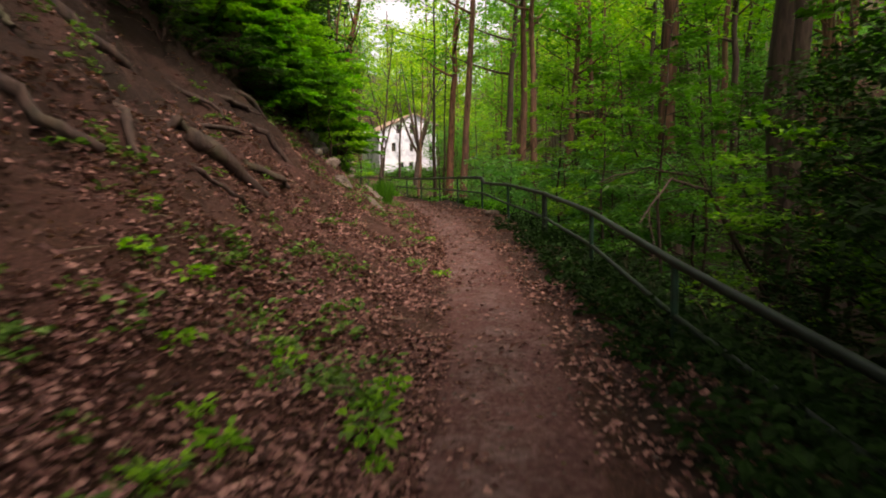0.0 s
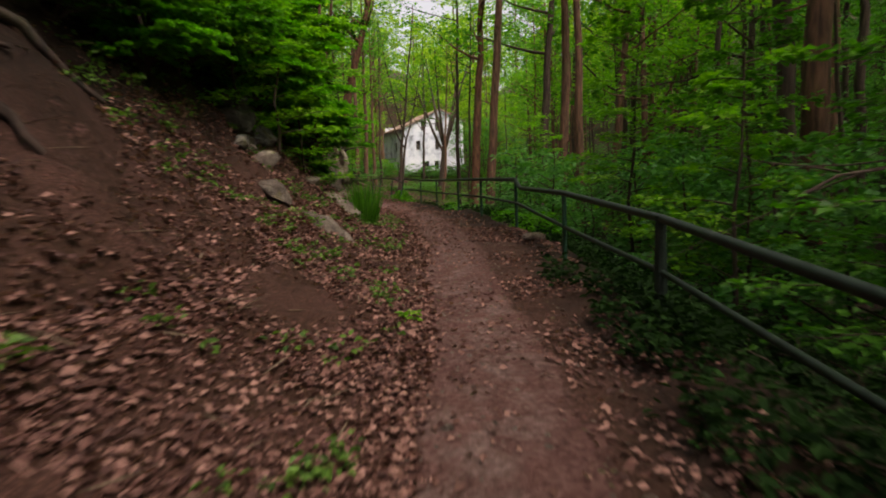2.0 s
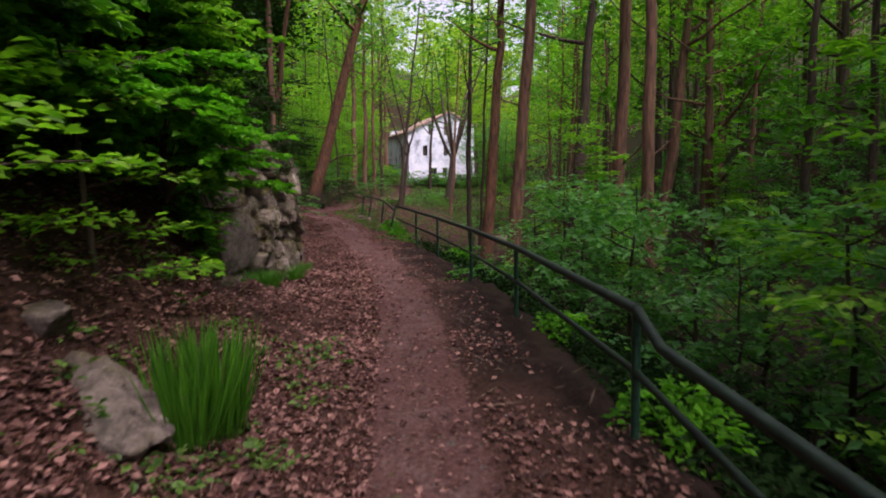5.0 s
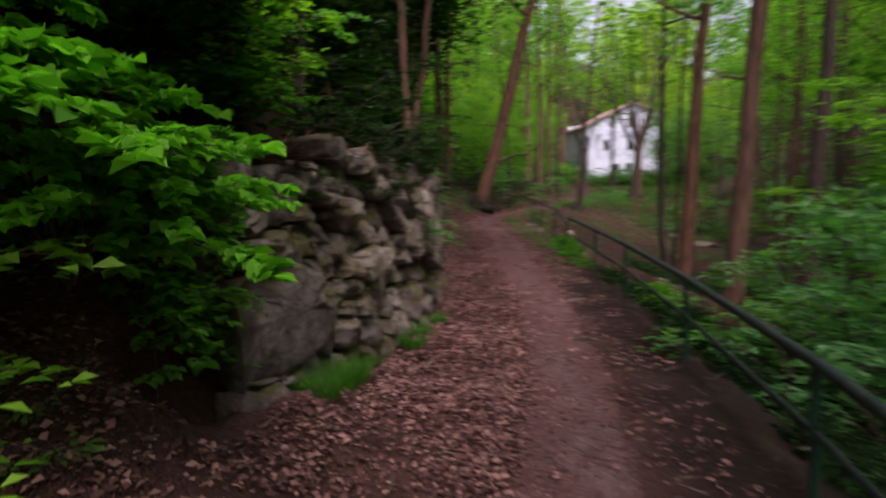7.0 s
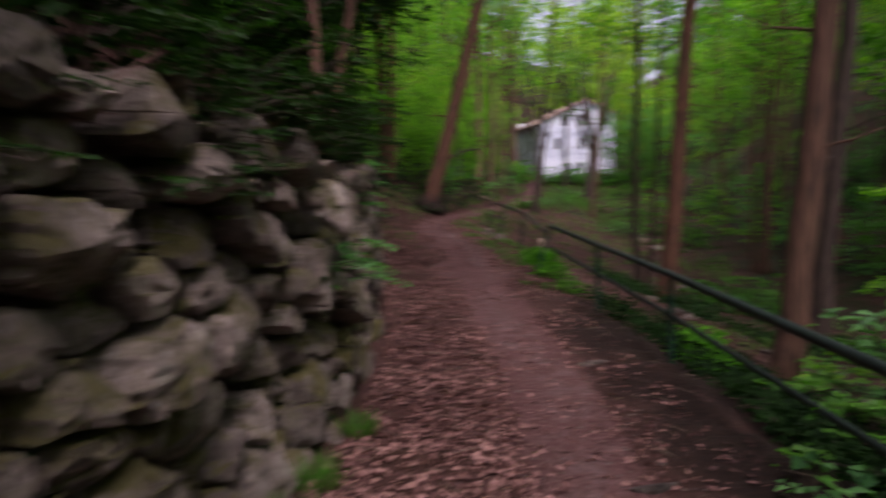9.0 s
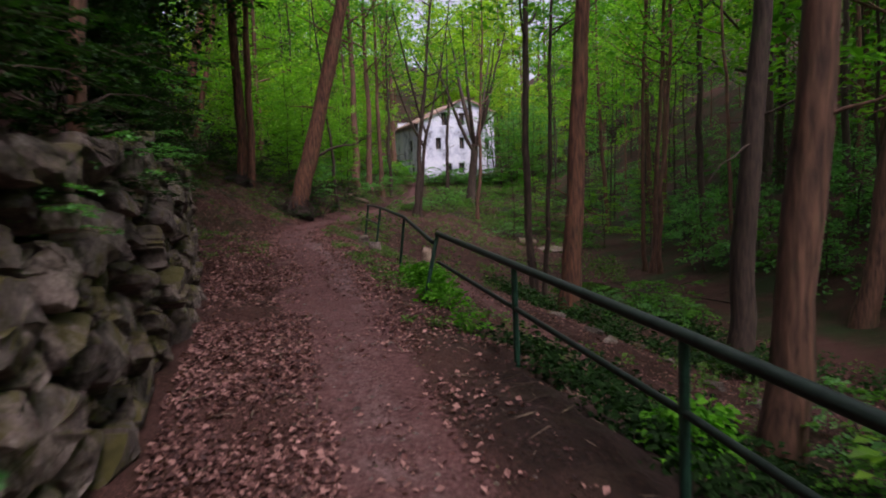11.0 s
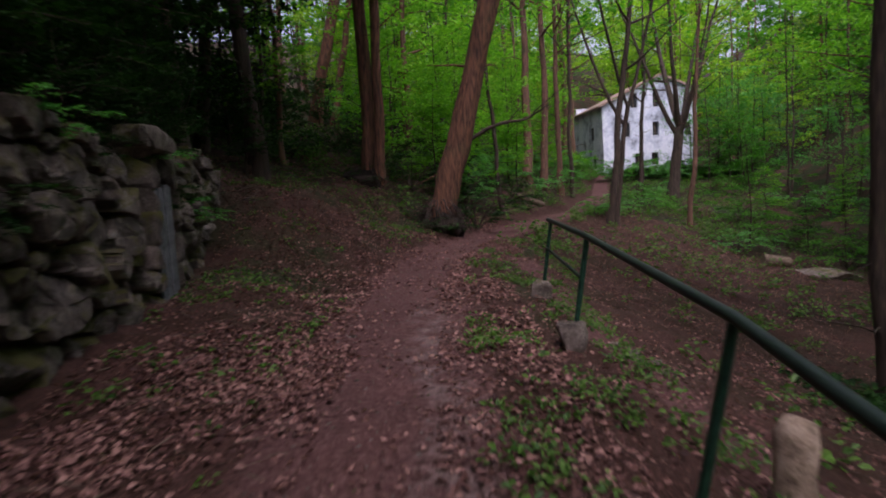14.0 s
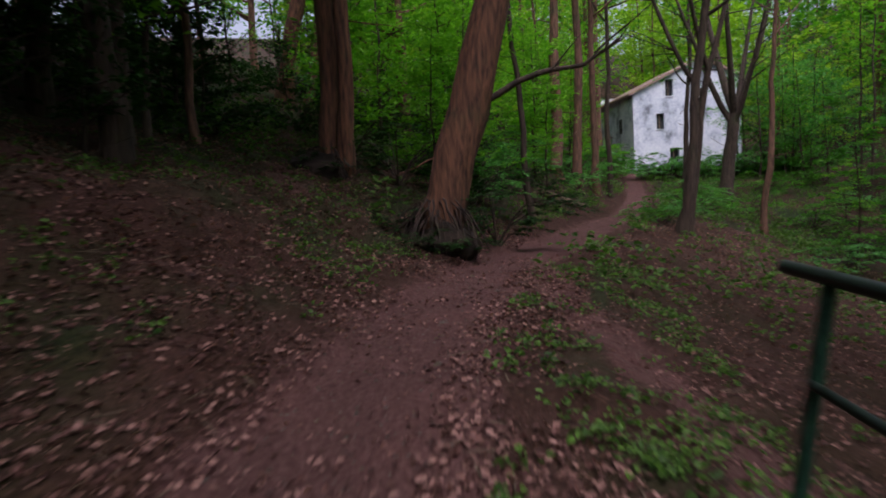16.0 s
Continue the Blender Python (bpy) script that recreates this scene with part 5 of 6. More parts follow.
for x, y in [(-4.6, 13.3), (-4.9, 14.8), (-5.2, 16.5), (-5.6, 18.2), (-6.2, 19.9), (-6.9, 21.5), (-4.3, 12.2), (-5.8, 14.2), (-6.2, 16.2), (-6.9, 18.4), (-7.6, 22.3), (-8.0, 24.2), (-8.8, 26.0), (-10.0, 28.0), (-11.4, 30.3), (-12.8, 32.5), (-9.3, 22.6), (-10.2, 25.0), (-11.6, 27.6), (-13.2, 30.0), (-7.6, 14.5), (-8.4, 17.5), (-9.4, 20.5), (-10.9, 23.5), (-12.6, 27.0), (-15.0, 31.0),
             (-7.0, 4.0), (-7.4, 7.5), (-6.8, 1.0), (-7.5, 11.0), (-14.6, 34.2), (-16.0, 36.5), (-13.5, 47.6), (-11.0, 47.2), (-15.8, 49.5), (-12.6, 50.5), (-11.9, 55.0), (-14.5, 55.5), (-17.5, 46.0), (-18.5, 51.0)]:
    bush(x, y, 0.0, DARKB[int(RB.integers(4))], RB.uniform(0, 6.28), RB.uniform(0.9, 1.4), "dark leafy bush on the wooded slope", "slope bushes")
for x, y in [(-4.5, 13.6), (-4.3, 15.4), (-4.4, 17.0), (-4.8, 18.6), (-5.5, 20.4), (-6.3, 22.4), (-7.1, 24.3), (-8.0, 26.2), (-9.0, 28.0), (-10.1, 29.8), (-11.1, 31.6), (-12.0, 33.2), (-13.0, 34.9), (-4.4, 2.0), (-4.9, -0.5), (-5.0, -3.0), (-5.2, -5.5), (-5.2, 4.4), (-4.1, 16.2), (-4.5, 17.8), (-4.95, 19.4), (-5.7, 21.3)]:
    bush(x, y, 0.1, DARKB[1 + 2 * int(RB.integers(2))], RB.uniform(0, 6.28), RB.uniform(0.6, 0.85), "dark leafy bush hanging over the edge", "edge bushes")
for i in range(27):
    y = 15.6 + i * 0.75
    x = float(np.interp(y, WALL_Y, WALL_X)) - RB.uniform(0.45, 0.75)
    bush(x, y, -0.1, DARKB[(1, 3, 0)[i % 3]], RB.uniform(0, 6.28), RB.uniform(0.4, 0.62), "small dark bush hanging over the wall top", "wall top bushes")
for i, (x, y, q) in enumerate([(1.9, 17.0, 1.35), (2.5, 18.3, 1.5), (1.5, 18.9, 1.1), (2.9, 15.6, 1.4), (3.7, 14.4, 1.3), (4.3, 13.0, 1.4), (4.6, 11.4, 1.5), (3.6, 12.2, 1.0), (5.4, 10.2, 1.5), (5.0, 8.6, 1.3), (4.4, 7.2, 1.2), (5.6, 6.4, 1.4), (4.6, 5.2, 1.1), (6.2, 4.4, 1.4), (5.0, 3.4, 1.2), (3.4, 19.6, 1.4), (3.0, 21.4, 1.2)]):
    plant_tree("shrub", SHRUB[0], x, y, 1.3 * i, q, "cool green elder shrub below the railing", "elder shrubs")
for i in range(34):
    y = 20 + i * 1.5
    x = float(path_x(y)) + 17.6 + 3.4 * (i % 4) + RB.uniform(-1.2, 1.2)
    plant_tree("shrub", SHRUB[0], x, y, 1.3 * i, RB.uniform(0.9, 1.7), "green shrub on the far slope of the valley", "slope shrubs")
# Bushes added to darken the shaded ground below the railing.
SHADEB = [bush_meshes(335 + i, 16, 1.5, 1.2, 0.10, M_IVY_SHADE, 110, full=False) for i in range(2)]
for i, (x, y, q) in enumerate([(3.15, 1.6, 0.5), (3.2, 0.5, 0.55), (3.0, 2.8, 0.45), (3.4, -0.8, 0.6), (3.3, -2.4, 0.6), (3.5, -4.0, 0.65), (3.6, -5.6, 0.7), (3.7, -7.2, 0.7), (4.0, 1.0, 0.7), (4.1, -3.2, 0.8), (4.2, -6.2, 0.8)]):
    bush(x, y, -0.15, SHADEB[i % 2], 1.7 * i, q, "dark leafy bush added for the deep shade under the railing", "rail bushes")
for x, y in [(4.9, 0.5), (5.4, 3.8), (4.4, 6.5), (5.3, 9.0), (4.2, 11.5), (3.4, 14.2), (4.6, 16.5), (2.4, 18.0), (3.9, 20.0), (1.6, 22.0), (5.9, -0.9), (6.5, 6.0), (6.2, 12.5), (2.9, 25.0), (2.8, 36.5), (4.7, -6.2), (7.2, 18.0), (7.0, 23.0)]:
    bush(x, y, 0.0, DARKB[int(RB.integers(4))], RB.uniform(0, 6.28), RB.uniform(0.8, 1.3), "leafy green bush below the railing", "valley bushes")
for x, y, q in [(2.5, 37.8, 1.1), (3.2, 36.6, 1.2), (2.0, 39.6, 0.8), (3.6, 38.9, 1.0), (1.25, 16.2, 1.15), (0.75, 17.2, 0.9), (1.9, 15.0, 0.9), (-8.25, 56.6, 0.8), (-7.9, 57.4, 0.9), (-12.3, 49.6, 1.0), (-13.2, 52.4, 1.2), (-13.6, 56.8, 1.3), (-14.4, 61.5, 1.3), (-4.2, 74.0, 1.4), (-1.0, 73.5, 1.5), (3.4, 80.0, 1.6), (0.5, 68.0, 1.3), (4.5, 64.0, 1.4), (-2.4, 84.0, 1.5), (1.5, 86.0, 1.6), (-12.0, 64.0, 1.4), (-12.8, 68.0, 1.5), (-13.6, 72.0, 1.6), (-15.5, 65.0, 1.6), (-13.0, 77.0, 1.6), (-15.0, 58.0, 1.4), (-7.2, 63.0, 1.1), (-6.6, 68.0, 1.3), (-7.4, 73.0, 1.3), (-6.8, 79.0, 1.4), (-2.0, 60.5, 1.2), (2.6, 60.0, 1.4)]:
    bush(x, y, 0.0, DARKB[2 * int(RB.integers(2))], RB.uniform(0, 6.28), q, "leafy green bush in the glade", "glade bushes")
for i in range(30):
    x = -16.5 + i * 0.62
    y = 92.8 + (x + 12) * 0.42 - RB.uniform(0.8, 4.5)
    if abs(x - float(path_x(y))) < 1.0:
        continue
    bush(x, y, 0.0, DARKB[(0, 2)[i % 2]], RB.uniform(0, 6.28), RB.uniform(1.3, 2.3), "leafy bush growing before the house", "house bushes")

# ---- litter and low plants ----
def spread(k, lo, hi, y0, y1, r):
    y = r.uniform(y0, y1, k)
    return path_x(y) + r.uniform(lo, hi, k), y


def clumped(x, y, r, keep=0.5, scale=0.9):
    v = np.array([noise.noise(Vector((a * scale, b * scale, 3.3))) for a, b in zip(x, y)])
    m = r.uniform(-0.5, 0.5, len(x)) * 0.7 + v > np.quantile(v, 1 - keep)
    return x[m], y[m]


def litter():
    r = np.random.default_rng(55)
    X, Y = [], []
    for k, lo, hi, y0, y1, keep in ((95000, -2.3, -0.45, -9.5, 32, 0.8), (36000, -3.7, -1.8, -9.5, 11, 0.75), (6000, -5.8, -3.7, -9.5, 11, 0.6), (9000, 0.45, 1.6, -9.5, 9, 0.55), (1800, 0.4, 1.2, 9, 23, 0.5), (13000, 0.45, 1.7, 23, 45, 0.7), (12000, -0.8, 0.8, -9.5, 46, 0.6),
                                 (60000, -7.5, -0.7, 27, 50, 0.8), (62000, 1.2, 13.0, 22, 62, 0.75), (7000, -9, 9, 46, 66, 0.6)):
        x, y = spread(k, lo, hi, y0, y1, r)
        x, y = clumped(x, y, r, keep)
        back = np.interp(y, WALL_Y, WALL_X) - x
        ok = ~((y > 11) & (y < 37) & (back > -0.1))
        X.append(x[ok])
        Y.append(y[ok])
    x, y = np.concatenate(X), np.concatenate(Y)
    z = surface(x, y) + r.uniform(0.004, 0.03, len(x))
    v, f = leaf_cloud(np.stack([x, y, z], 1), random_dirs(len(x), r, 0.25), leaning_up(len(x), r, 0.5), r.uniform(0.03, 0.08, len(x)), r, False, 0.7)
    tagged(new("leaf_litter", mesh_of("leaf_litter", v, f, M_DEAD)), "dry brown fallen leaves lying beside the path", "fallen leaves", kind="stuff")


litter()


def twigs():
    """Short dead sticks strewn over the leaves."""
    r = np.random.default_rng(56)
    P = [spread(900, -5.0, -0.5, -9, 11, r), spread(500, -2.2, -0.5, 11, 32, r), spread(2600, -8, -0.8, 30, 50, r), spread(700, 0.5, 3, 9, 46, r)]
    x, y = np.concatenate([p[0] for p in P]), np.concatenate([p[1] for p in P])
    back = np.interp(y, WALL_Y, WALL_X) - x
    ok = ~((y > 11) & (y < 37) & (back > -0.2))
    x, y = x[ok], y[ok]
    C = np.stack([x, y, surface(x, y) + r.uniform(0.015, 0.04, len(x))], 1)
    v, f = leaf_cloud(C, random_dirs(len(x), r, 0.12), leaning_up(len(x), r, 0.3), r.uniform(0.1, 0.38, len(x)), r, True, 0.05)
    tagged(new("fallen_twigs", mesh_of("fallen_twigs", v, f, M_WOOD)), "thin dead twigs strewn over the fallen leaves", "twigs", kind="stuff")


twigs()


def pebbles():
    """Small stones trodden into the path."""
    r = np.random.default_rng(57)
    x, y = spread(2600, -0.75, 0.85, -9.5, 46, r)
    z = surface(x, y)
    q = r.uniform(0.008, 0.028, len(x)) * (1 + (r.uniform(size=len(x)) > 0.97) * 1.2)
    a = r.uniform(0, 6.28, len(x))
    base = np.array([(1, 0, 0), (0.3, 0.8, 0), (-0.8, 0.5, 0), (-0.7, -0.6, 0), (0.4, -0.9, 0), (0.1, 0, 0.55)])
    c, d = np.cos(a)[:, None], np.sin(a)[:, None]
    V = np.stack([x[:, None] + q[:, None] * (base[:, 0] * c - base[:, 1] * d), y[:, None] + q[:, None] * (base[:, 0] * d + base[:, 1] * c), z[:, None] - 0.002 + q[:, None] * base[:, 2]], -1).reshape(-1, 3)
    f = np.array([(0, 1, 5), (1, 2, 5), (2, 3, 5), (3, 4, 5), (4, 0, 5)])
    F = (np.arange(len(x))[:, None, None] * 6 + f[None]).reshape(-1, 3)
    tagged(new("pebbles", mesh_of("pebbles", V, F, M_ROCK)), "small pale pebbles trodden into the dirt path", "pebbles", kind="stuff")


pebbles()


def tufts(name, x, y, per, size, tall, mat, label, category, r, grow=0.6):
    k = len(x)
    z = surface(x, y)
    big = r.uniform(0.5, 1.3, k)
    C = np.repeat(np.stack([x, y, z], 1), per, 0)
    b = np.repeat(big, per)
    a = r.uniform(0, 2 * math.pi, k * per)
    rad = r.uniform(0.0, 1.0, k * per) * tall * grow * b
    C = C + np.stack([np.cos(a) * rad, np.sin(a) * rad, r.uniform(0.1, 1.0, k * per) * tall * b], 1)
    A = np.stack([np.cos(a), np.sin(a), r.normal(0.1, 0.35, k * per)], 1)
    v, f = leaf_cloud(C, A, leaning_up(k * per, r, 0.4), size * r.uniform(0.6, 1.2, k * per) * b ** 0.5, r, True, 0.65)
    return tagged(new(name, mesh_of(name, v, f, mat)), label, category, kind="stuff")


RU = np.random.default_rng(91)
x, y = clumped(*spread(5200, 0.98, 4.4, -11, 24, RU), RU, 0.85)
ok = (y < 4.2) | (x - path_x(y) > 1.8)
x, y = x[ok], y[ok]
tufts("undergrowth", x, y, 14, 0.09, 0.28, M_IVY_SHADE, "dark green ivy and herbs under the railing, colour lowered for shade", "undergrowth", RU)
x, y = clumped(*spread(1500, 4.0, 14, -10, 60, RU), RU, 0.6, 0.4)
ok = (y < 20) | (RU.uniform(0, 1, len(x)) < 0.35)
x, y = x[ok], y[ok]
tufts("valley_herbs", x, y, 22, 0.10, 0.3, M_HERB, "green herbs on the valley floor", "undergrowth", RU)
x, y = clumped(*spread(2300, -5.4, -0.8, -9, 11, RU), RU, 0.3, 0.9)
tufts("bank_herbs", x, y, 16, 0.065, 0.11, M_HERB, "small bright green plants among the fallen leaves", "undergrowth", RU, 1.2)
x, y = clumped(*spread(3200, 0.8, 3.2, 24, 47, RU), RU, 0.28, 1.0)
tufts("verge_herbs", x, y, 9, 0.06, 0.1, M_HERB, "green weeds along the edge of the path", "undergrowth", RU, 1.0)
x, y = clumped(*spread(7000, -9, -1.0, 29, 62, RU), RU, 0.48, 0.6)
back = np.interp(y, WALL_Y, WALL_X) - x
x, y = x[~((y < 37) & (back > -0.2))], y[~((y < 37) & (back > -0.2))]
tufts("slope_herbs", x, y, 7, 0.065, 0.09, M_HERB, "low green plants on the leafy slope", "undergrowth", RU, 1.1)
x, y = clumped(*spread(2200, -9.5, -2.2, 11, 37, RU), RU, 0.8, 0.5)
back = np.interp(y, WALL_Y, WALL_X) - x
x, y = x[back > 0.4], y[back > 0.4]
tufts("hill_herbs", x, y, 12, 0.12, 0.25, M_LEAF_DARK, "dark herbs and ivy on the hillside above the wall", "undergrowth", RU, 1.0)
x, y = clumped(*spread(2200, -26, -8.0, 4, 75, RU), RU, 0.75, 0.4)
tufts("hillside_herbs", x, y, 11, 0.22, 0.4, M_LEAF_DARK, "dark ferns and herbs on the wooded hillside", "undergrowth", RU, 1.2)
x, y = clumped(*spread(3600, -12, 14, 44, 96, RU), RU, 0.6, 0.3)
ok = (np.abs(x - path_x(y)) > 1.0) & ((y > 62) | (x - path_x(y) < 2.5) | (x - path_x(y) > 12) | (RU.uniform(0, 1, len(x)) < 0.3))
tufts("glade_herbs", x[ok], y[ok], 18, 0.15, 0.4, M_HERB, "fresh green plants in the glade before the house", "undergrowth", RU, 1.0)
x, y = clumped(*spread(6000, 16.5, 60, 14, 90, RU), RU, 0.45, 0.35)
tufts("far_slope_herbs", x, y, 16, 0.2, 0.5, M_LEAF_COOL, "fresh green herbs covering the far slope of the valley", "undergrowth", RU, 1.1)
x, y = clumped(*spread(900, 6.5, 12.5, 29, 39, RU), RU, 0.35, 0.5)
tufts("stream_herbs", x, y, 20, 0.13, 0.35, M_LEAF_DARK, "tall dark green herbs beside the stream bed", "undergrowth", RU, 1.1)
x = np.array([0.36, 0.4, -0.35, -0.69, -0.3, -0.5, -0.43, -0.53, -1.28, -0.99, -1.55, 0.28, 0.58, 0.3, 0.32])
y = np.array([-6.11, -7.26, -6.18, -6.98, -7.47, -7.23, -7.87, -5.84, -6.26, -5.99, -5.41, 1.68, -1.55, -6.6, -7.0])
tufts("bright_weeds", x, y, 40, 0.075, 0.11, M_LEAF_LIGHT, "bright green weeds sprouting beside the path", "weeds", RU, 1.3)


def weed(x, y, tall, wide, k, seed, label="leafy green weeds round the railing post"):
    r = np.random.default_rng(seed)
    w = thing("weed_clump", at(x, y), label, "plant")
    a, q = r.uniform(0, 6.28, k), r.uniform(0.05, 1, k)
    C = np.stack([np.cos(a) * wide * r.uniform(0, 1, k) * (1.1 - 0.5 * q), np.sin(a) * wide * r.uniform(0, 1, k) * (1.1 - 0.5 * q), q * tall], 1)
    v, f = leaf_cloud(C, np.stack([np.cos(a), np.sin(a), r.normal(0, 0.3, k)], 1), leaning_up(k, r, 0.35), r.uniform(0.05, 0.11, k), r, True, 0.7)
    part_mesh("leaves", mesh_of("leaves", v, f, M_HAZEL), w)
    bits = [tube([(0, 0, -0.05), (np.cos(b) * wide * 0.4, np.sin(b) * wide * 0.4, tall * 0.6), (np.cos(b) * wide * 0.6, np.sin(b) * wide * 0.6, tall)], [0.006, 0.004, 0.002], 4) for b in r.uniform(0, 6.28, 14)]
    tagged(part_mesh("stem", mesh_of("stem", *joined(bits), M_LEAF, True), w), kind="stuff")


for i, (x, y, h, w, k) in enumerate([(-3.2, 26.6, 0.52, 0.32, 320), (-3.0, 26.2, 0.42, 0.3, 220), (-3.4, 27.0, 0.4, 0.3, 200), (-3.05, 25.7, 0.3, 0.3, 110), (-3.6, 27.6, 0.3, 0.35, 120), (-2.75, 25.2, 0.28, 0.35, 110), (-3.75, 28.3, 0.25, 0.3, 90), (-2.4, 24.3, 0.25, 0.3, 90)]):
    weed(x, y, h, w, k, 800 + i)
weed(-0.5, 21.2, 0.55, 0.5, 420, 4, "green plants beyond the railing")
weed(1.95, 8.9, 0.45, 0.6, 420, 5, "green plants under the railing")
weed(1.4, 12.2, 0.4, 0.5, 320, 6, "green plants under the railing")


def grass(x, y, tall, k, seed, wide=0.16, splay=0.6):
    r = np.random.default_rng(seed)
    g = thing("grass_tuft", at(x, y), "tuft of long green grass", "grass")
    a = r.uniform(0, 6.28, k)
    q = r.uniform(0.3, 1.0, k)
    C = np.stack([np.cos(a) * wide * r.uniform(0, 1, k), np.sin(a) * wide * r.uniform(0, 1, k), np.zeros(k)], 1)
    A = np.stack([np.cos(a) * splay + r.normal(0, 0.4 * splay, k), np.sin(a) * splay + r.normal(0, 0.4 * splay, k), np.full(k, 1.0)], 1)
    v, f = leaf_cloud(C, A, np.stack([np.cos(a), np.sin(a), np.zeros(k)], 1), tall * q, r, True, 0.03)
    part_mesh("foliage", mesh_of("foliage", v, f, M_LEAF), g)


for i, (x, y, h, k) in enumerate([(-3.12, 14.2, 0.25, 90), (-3.05, 12.7, 0.3, 120), (-1.32, 7.7, 0.95, 150), (-1.25, 8.0, 1.0, 170), (-2.85, 13.1, 0.42, 260), (-2.95, 13.5, 0.35, 220), (-3.15, 15.4, 0.34, 160), (-3.3, 16.0, 0.3, 140), (-3.45, 17.0, 0.3, 120), (-2.7, 12.6, 0.35, 160)]):
    grass(x, y, h * 0.9, int(k * 1.5), 400 + i, 0.14, 0.25 if h > 0.6 else 0.55)

def dry_grass(x, y, tall, k, seed):
    r = np.random.default_rng(seed)
    g = thing("dry_grass_tuft", at(x, y), "drooping tuft of dry tan grass on the wall", "grass")
    a = r.uniform(0, 6.28, k)
    A = np.stack([np.cos(a) + 0.5, np.sin(a) - 0.3, r.uniform(-0.3, 0.6, k)], 1)
    C = np.stack([r.normal(0, 0.15, k), r.normal(0, 0.2, k), np.full(k, 0.03)], 1)
    v, f = leaf_cloud(C, A, leaning_up(k, r, 0.2), tall * r.uniform(0.4, 1, k), r, True, 0.03)
    part_mesh("foliage", mesh_of("foliage", v, f, M_DEAD), g)


for i, (x, y) in enumerate([(-3.45, 13.2), (-3.6, 13.9), (-3.7, 14.7), (-3.85, 15.8), (-4.0, 16.8), (-4.3, 18.2), (-3.35, 12.5)]):
    dry_grass(x - 0.22, y, 0.5, 320, 700 + i)

# ---- rocks, roots and odds and ends ----
def mound(x, y, size, seed):
    ob = new("root_mound", rock_mesh("root_mound", seed, 9, M_EARTH, 2.0, 4))
    ob.matrix_world = Matrix.Translation(at(x, y, 0.0)) @ Matrix.Diagonal((*size, 1))
    tagged(ob, "dark earthy root mound at the foot of the leaning tree", "mound")


mound(-11.7, 45.3, (1.8, 1.4, 1.1), 601)
mound(-14.7, 46.3, (2.1, 1.5, 1.3), 602)


def root_mass(x, y, up, k, seed):
    """Fine dark roots hanging from the foot of a tree down over its mound."""
    r = np.random.default_rng(seed)
    bits = []
    for i in range(k):
        a, d, z = r.uniform(0, 6.28), r.uniform(0.25, 0.45), up * r.uniform(0.35, 1.0)
        m = np.linspace(0, 1, 6)
        reach = r.uniform(0.1, 0.6)
        B = np.stack([np.cos(a) * (d + reach * m), np.sin(a) * (d + reach * m), z * (1 - m ** 1.6) - 0.05], 1) + np.cumsum(r.normal(0, 0.035, (6, 3)), 0)
        bits.append(tube(B, r.uniform(0.006, 0.03) * (1 - 0.6 * m) + 0.003, 5, 0, i))
    ob = new("root_mass", mesh_of("root_mass", *joined(bits), M_ROOT, True))
    ob.location = at(x, y)
    tagged(ob, "tangle of thin dark roots under the leaning tree", "roots")


root_mass(-11.65, 45.3, 0.95, 150, 5)
for i, (x, y, q) in enumerate([(-11.3, 44.75, 0.45), (-12.2, 44.8, 0.45), (-11.7, 44.45, 0.4), (-11.0, 45.1, 0.4), (-14.2, 46.0, 0.45), (-15.0, 46.0, 0.4)]):
    bush(x, y, 0.05, DARKB[1 + 2 * (i % 2)], i * 1.1, q, "low dark growth on the root mound", "mound growth")
root_mass(-14.6, 46.4, 0.7, 70, 6)

def rock(x, y, size, seed, turn=0.0, dz=0.0, tilt=(0, 0), label="rough grey rock half sunk in the bank", mat=None):
    ob = new("rock", rock_mesh("rock", seed, 12, mat or M_ROCK, 3.6, 12, 0.4))
    ob.matrix_world = Matrix.Translation(at(x, y, dz)) @ Euler((tilt[0], tilt[1], turn)).to_matrix().to_4x4() @ Matrix.Diagonal((*size, 1))
    tagged(ob, label, "rock")


rock(-1.32, 4.7, (1.1, 0.9, 0.78), 501, 0.4, -0.12, (0.3, 0.35))
rock(-1.75, 7.5, (1.0, 0.6, 0.5), 502, -0.35, 0.05, (0.1, 0.25))
rock(-2.3, 7.75, (0.55, 0.35, 0.32), 503, 0.2, 0.0)
rock(-1.9, 4.55, (0.6, 0.35, 0.36), 504, -0.6, 0.04, (0, 0.5))
rock(-2.3, 5.4, (0.36, 0.25, 0.55), 505, 0.3, 0.1, (0, 0.6))
rock(-2.7, 6.0, (0.45, 0.3, 0.3), 506, 1.0, 0.06)
for i, (x, y, q) in enumerate([(-2.8, 6.1, 0.55), (-3.15, 6.5, 0.75), (-3.3, 7.5, 0.8), (-2.6, 5.3, 0.4), (-3.6, 7.9, 0.7), (-3.45, 6.9, 0.8), (-3.0, 7.1, 0.6)]):
    rock(x, y, (q * 1.1, q, q * 0.8), 560 + i, i * 1.3, 0.05, (0.3, 0.4), "dark grey rock jutting out of the upper bank", M_CRAG)
rock(1.71, 6.5, (0.5, 0.35, 0.16), 512, 0.2, 0.03, label="flat grey stone beside the railing")
rock(-1.23, 16.7, (0.4, 0.2, 0.1), 513, 0.5, 0.0, label="flat stone set in the trodden path")
rock(-1.75, 19.6, (0.5, 0.2, 0.08), 514, 0.7, 0.0, label="flat stone set in the trodden path")
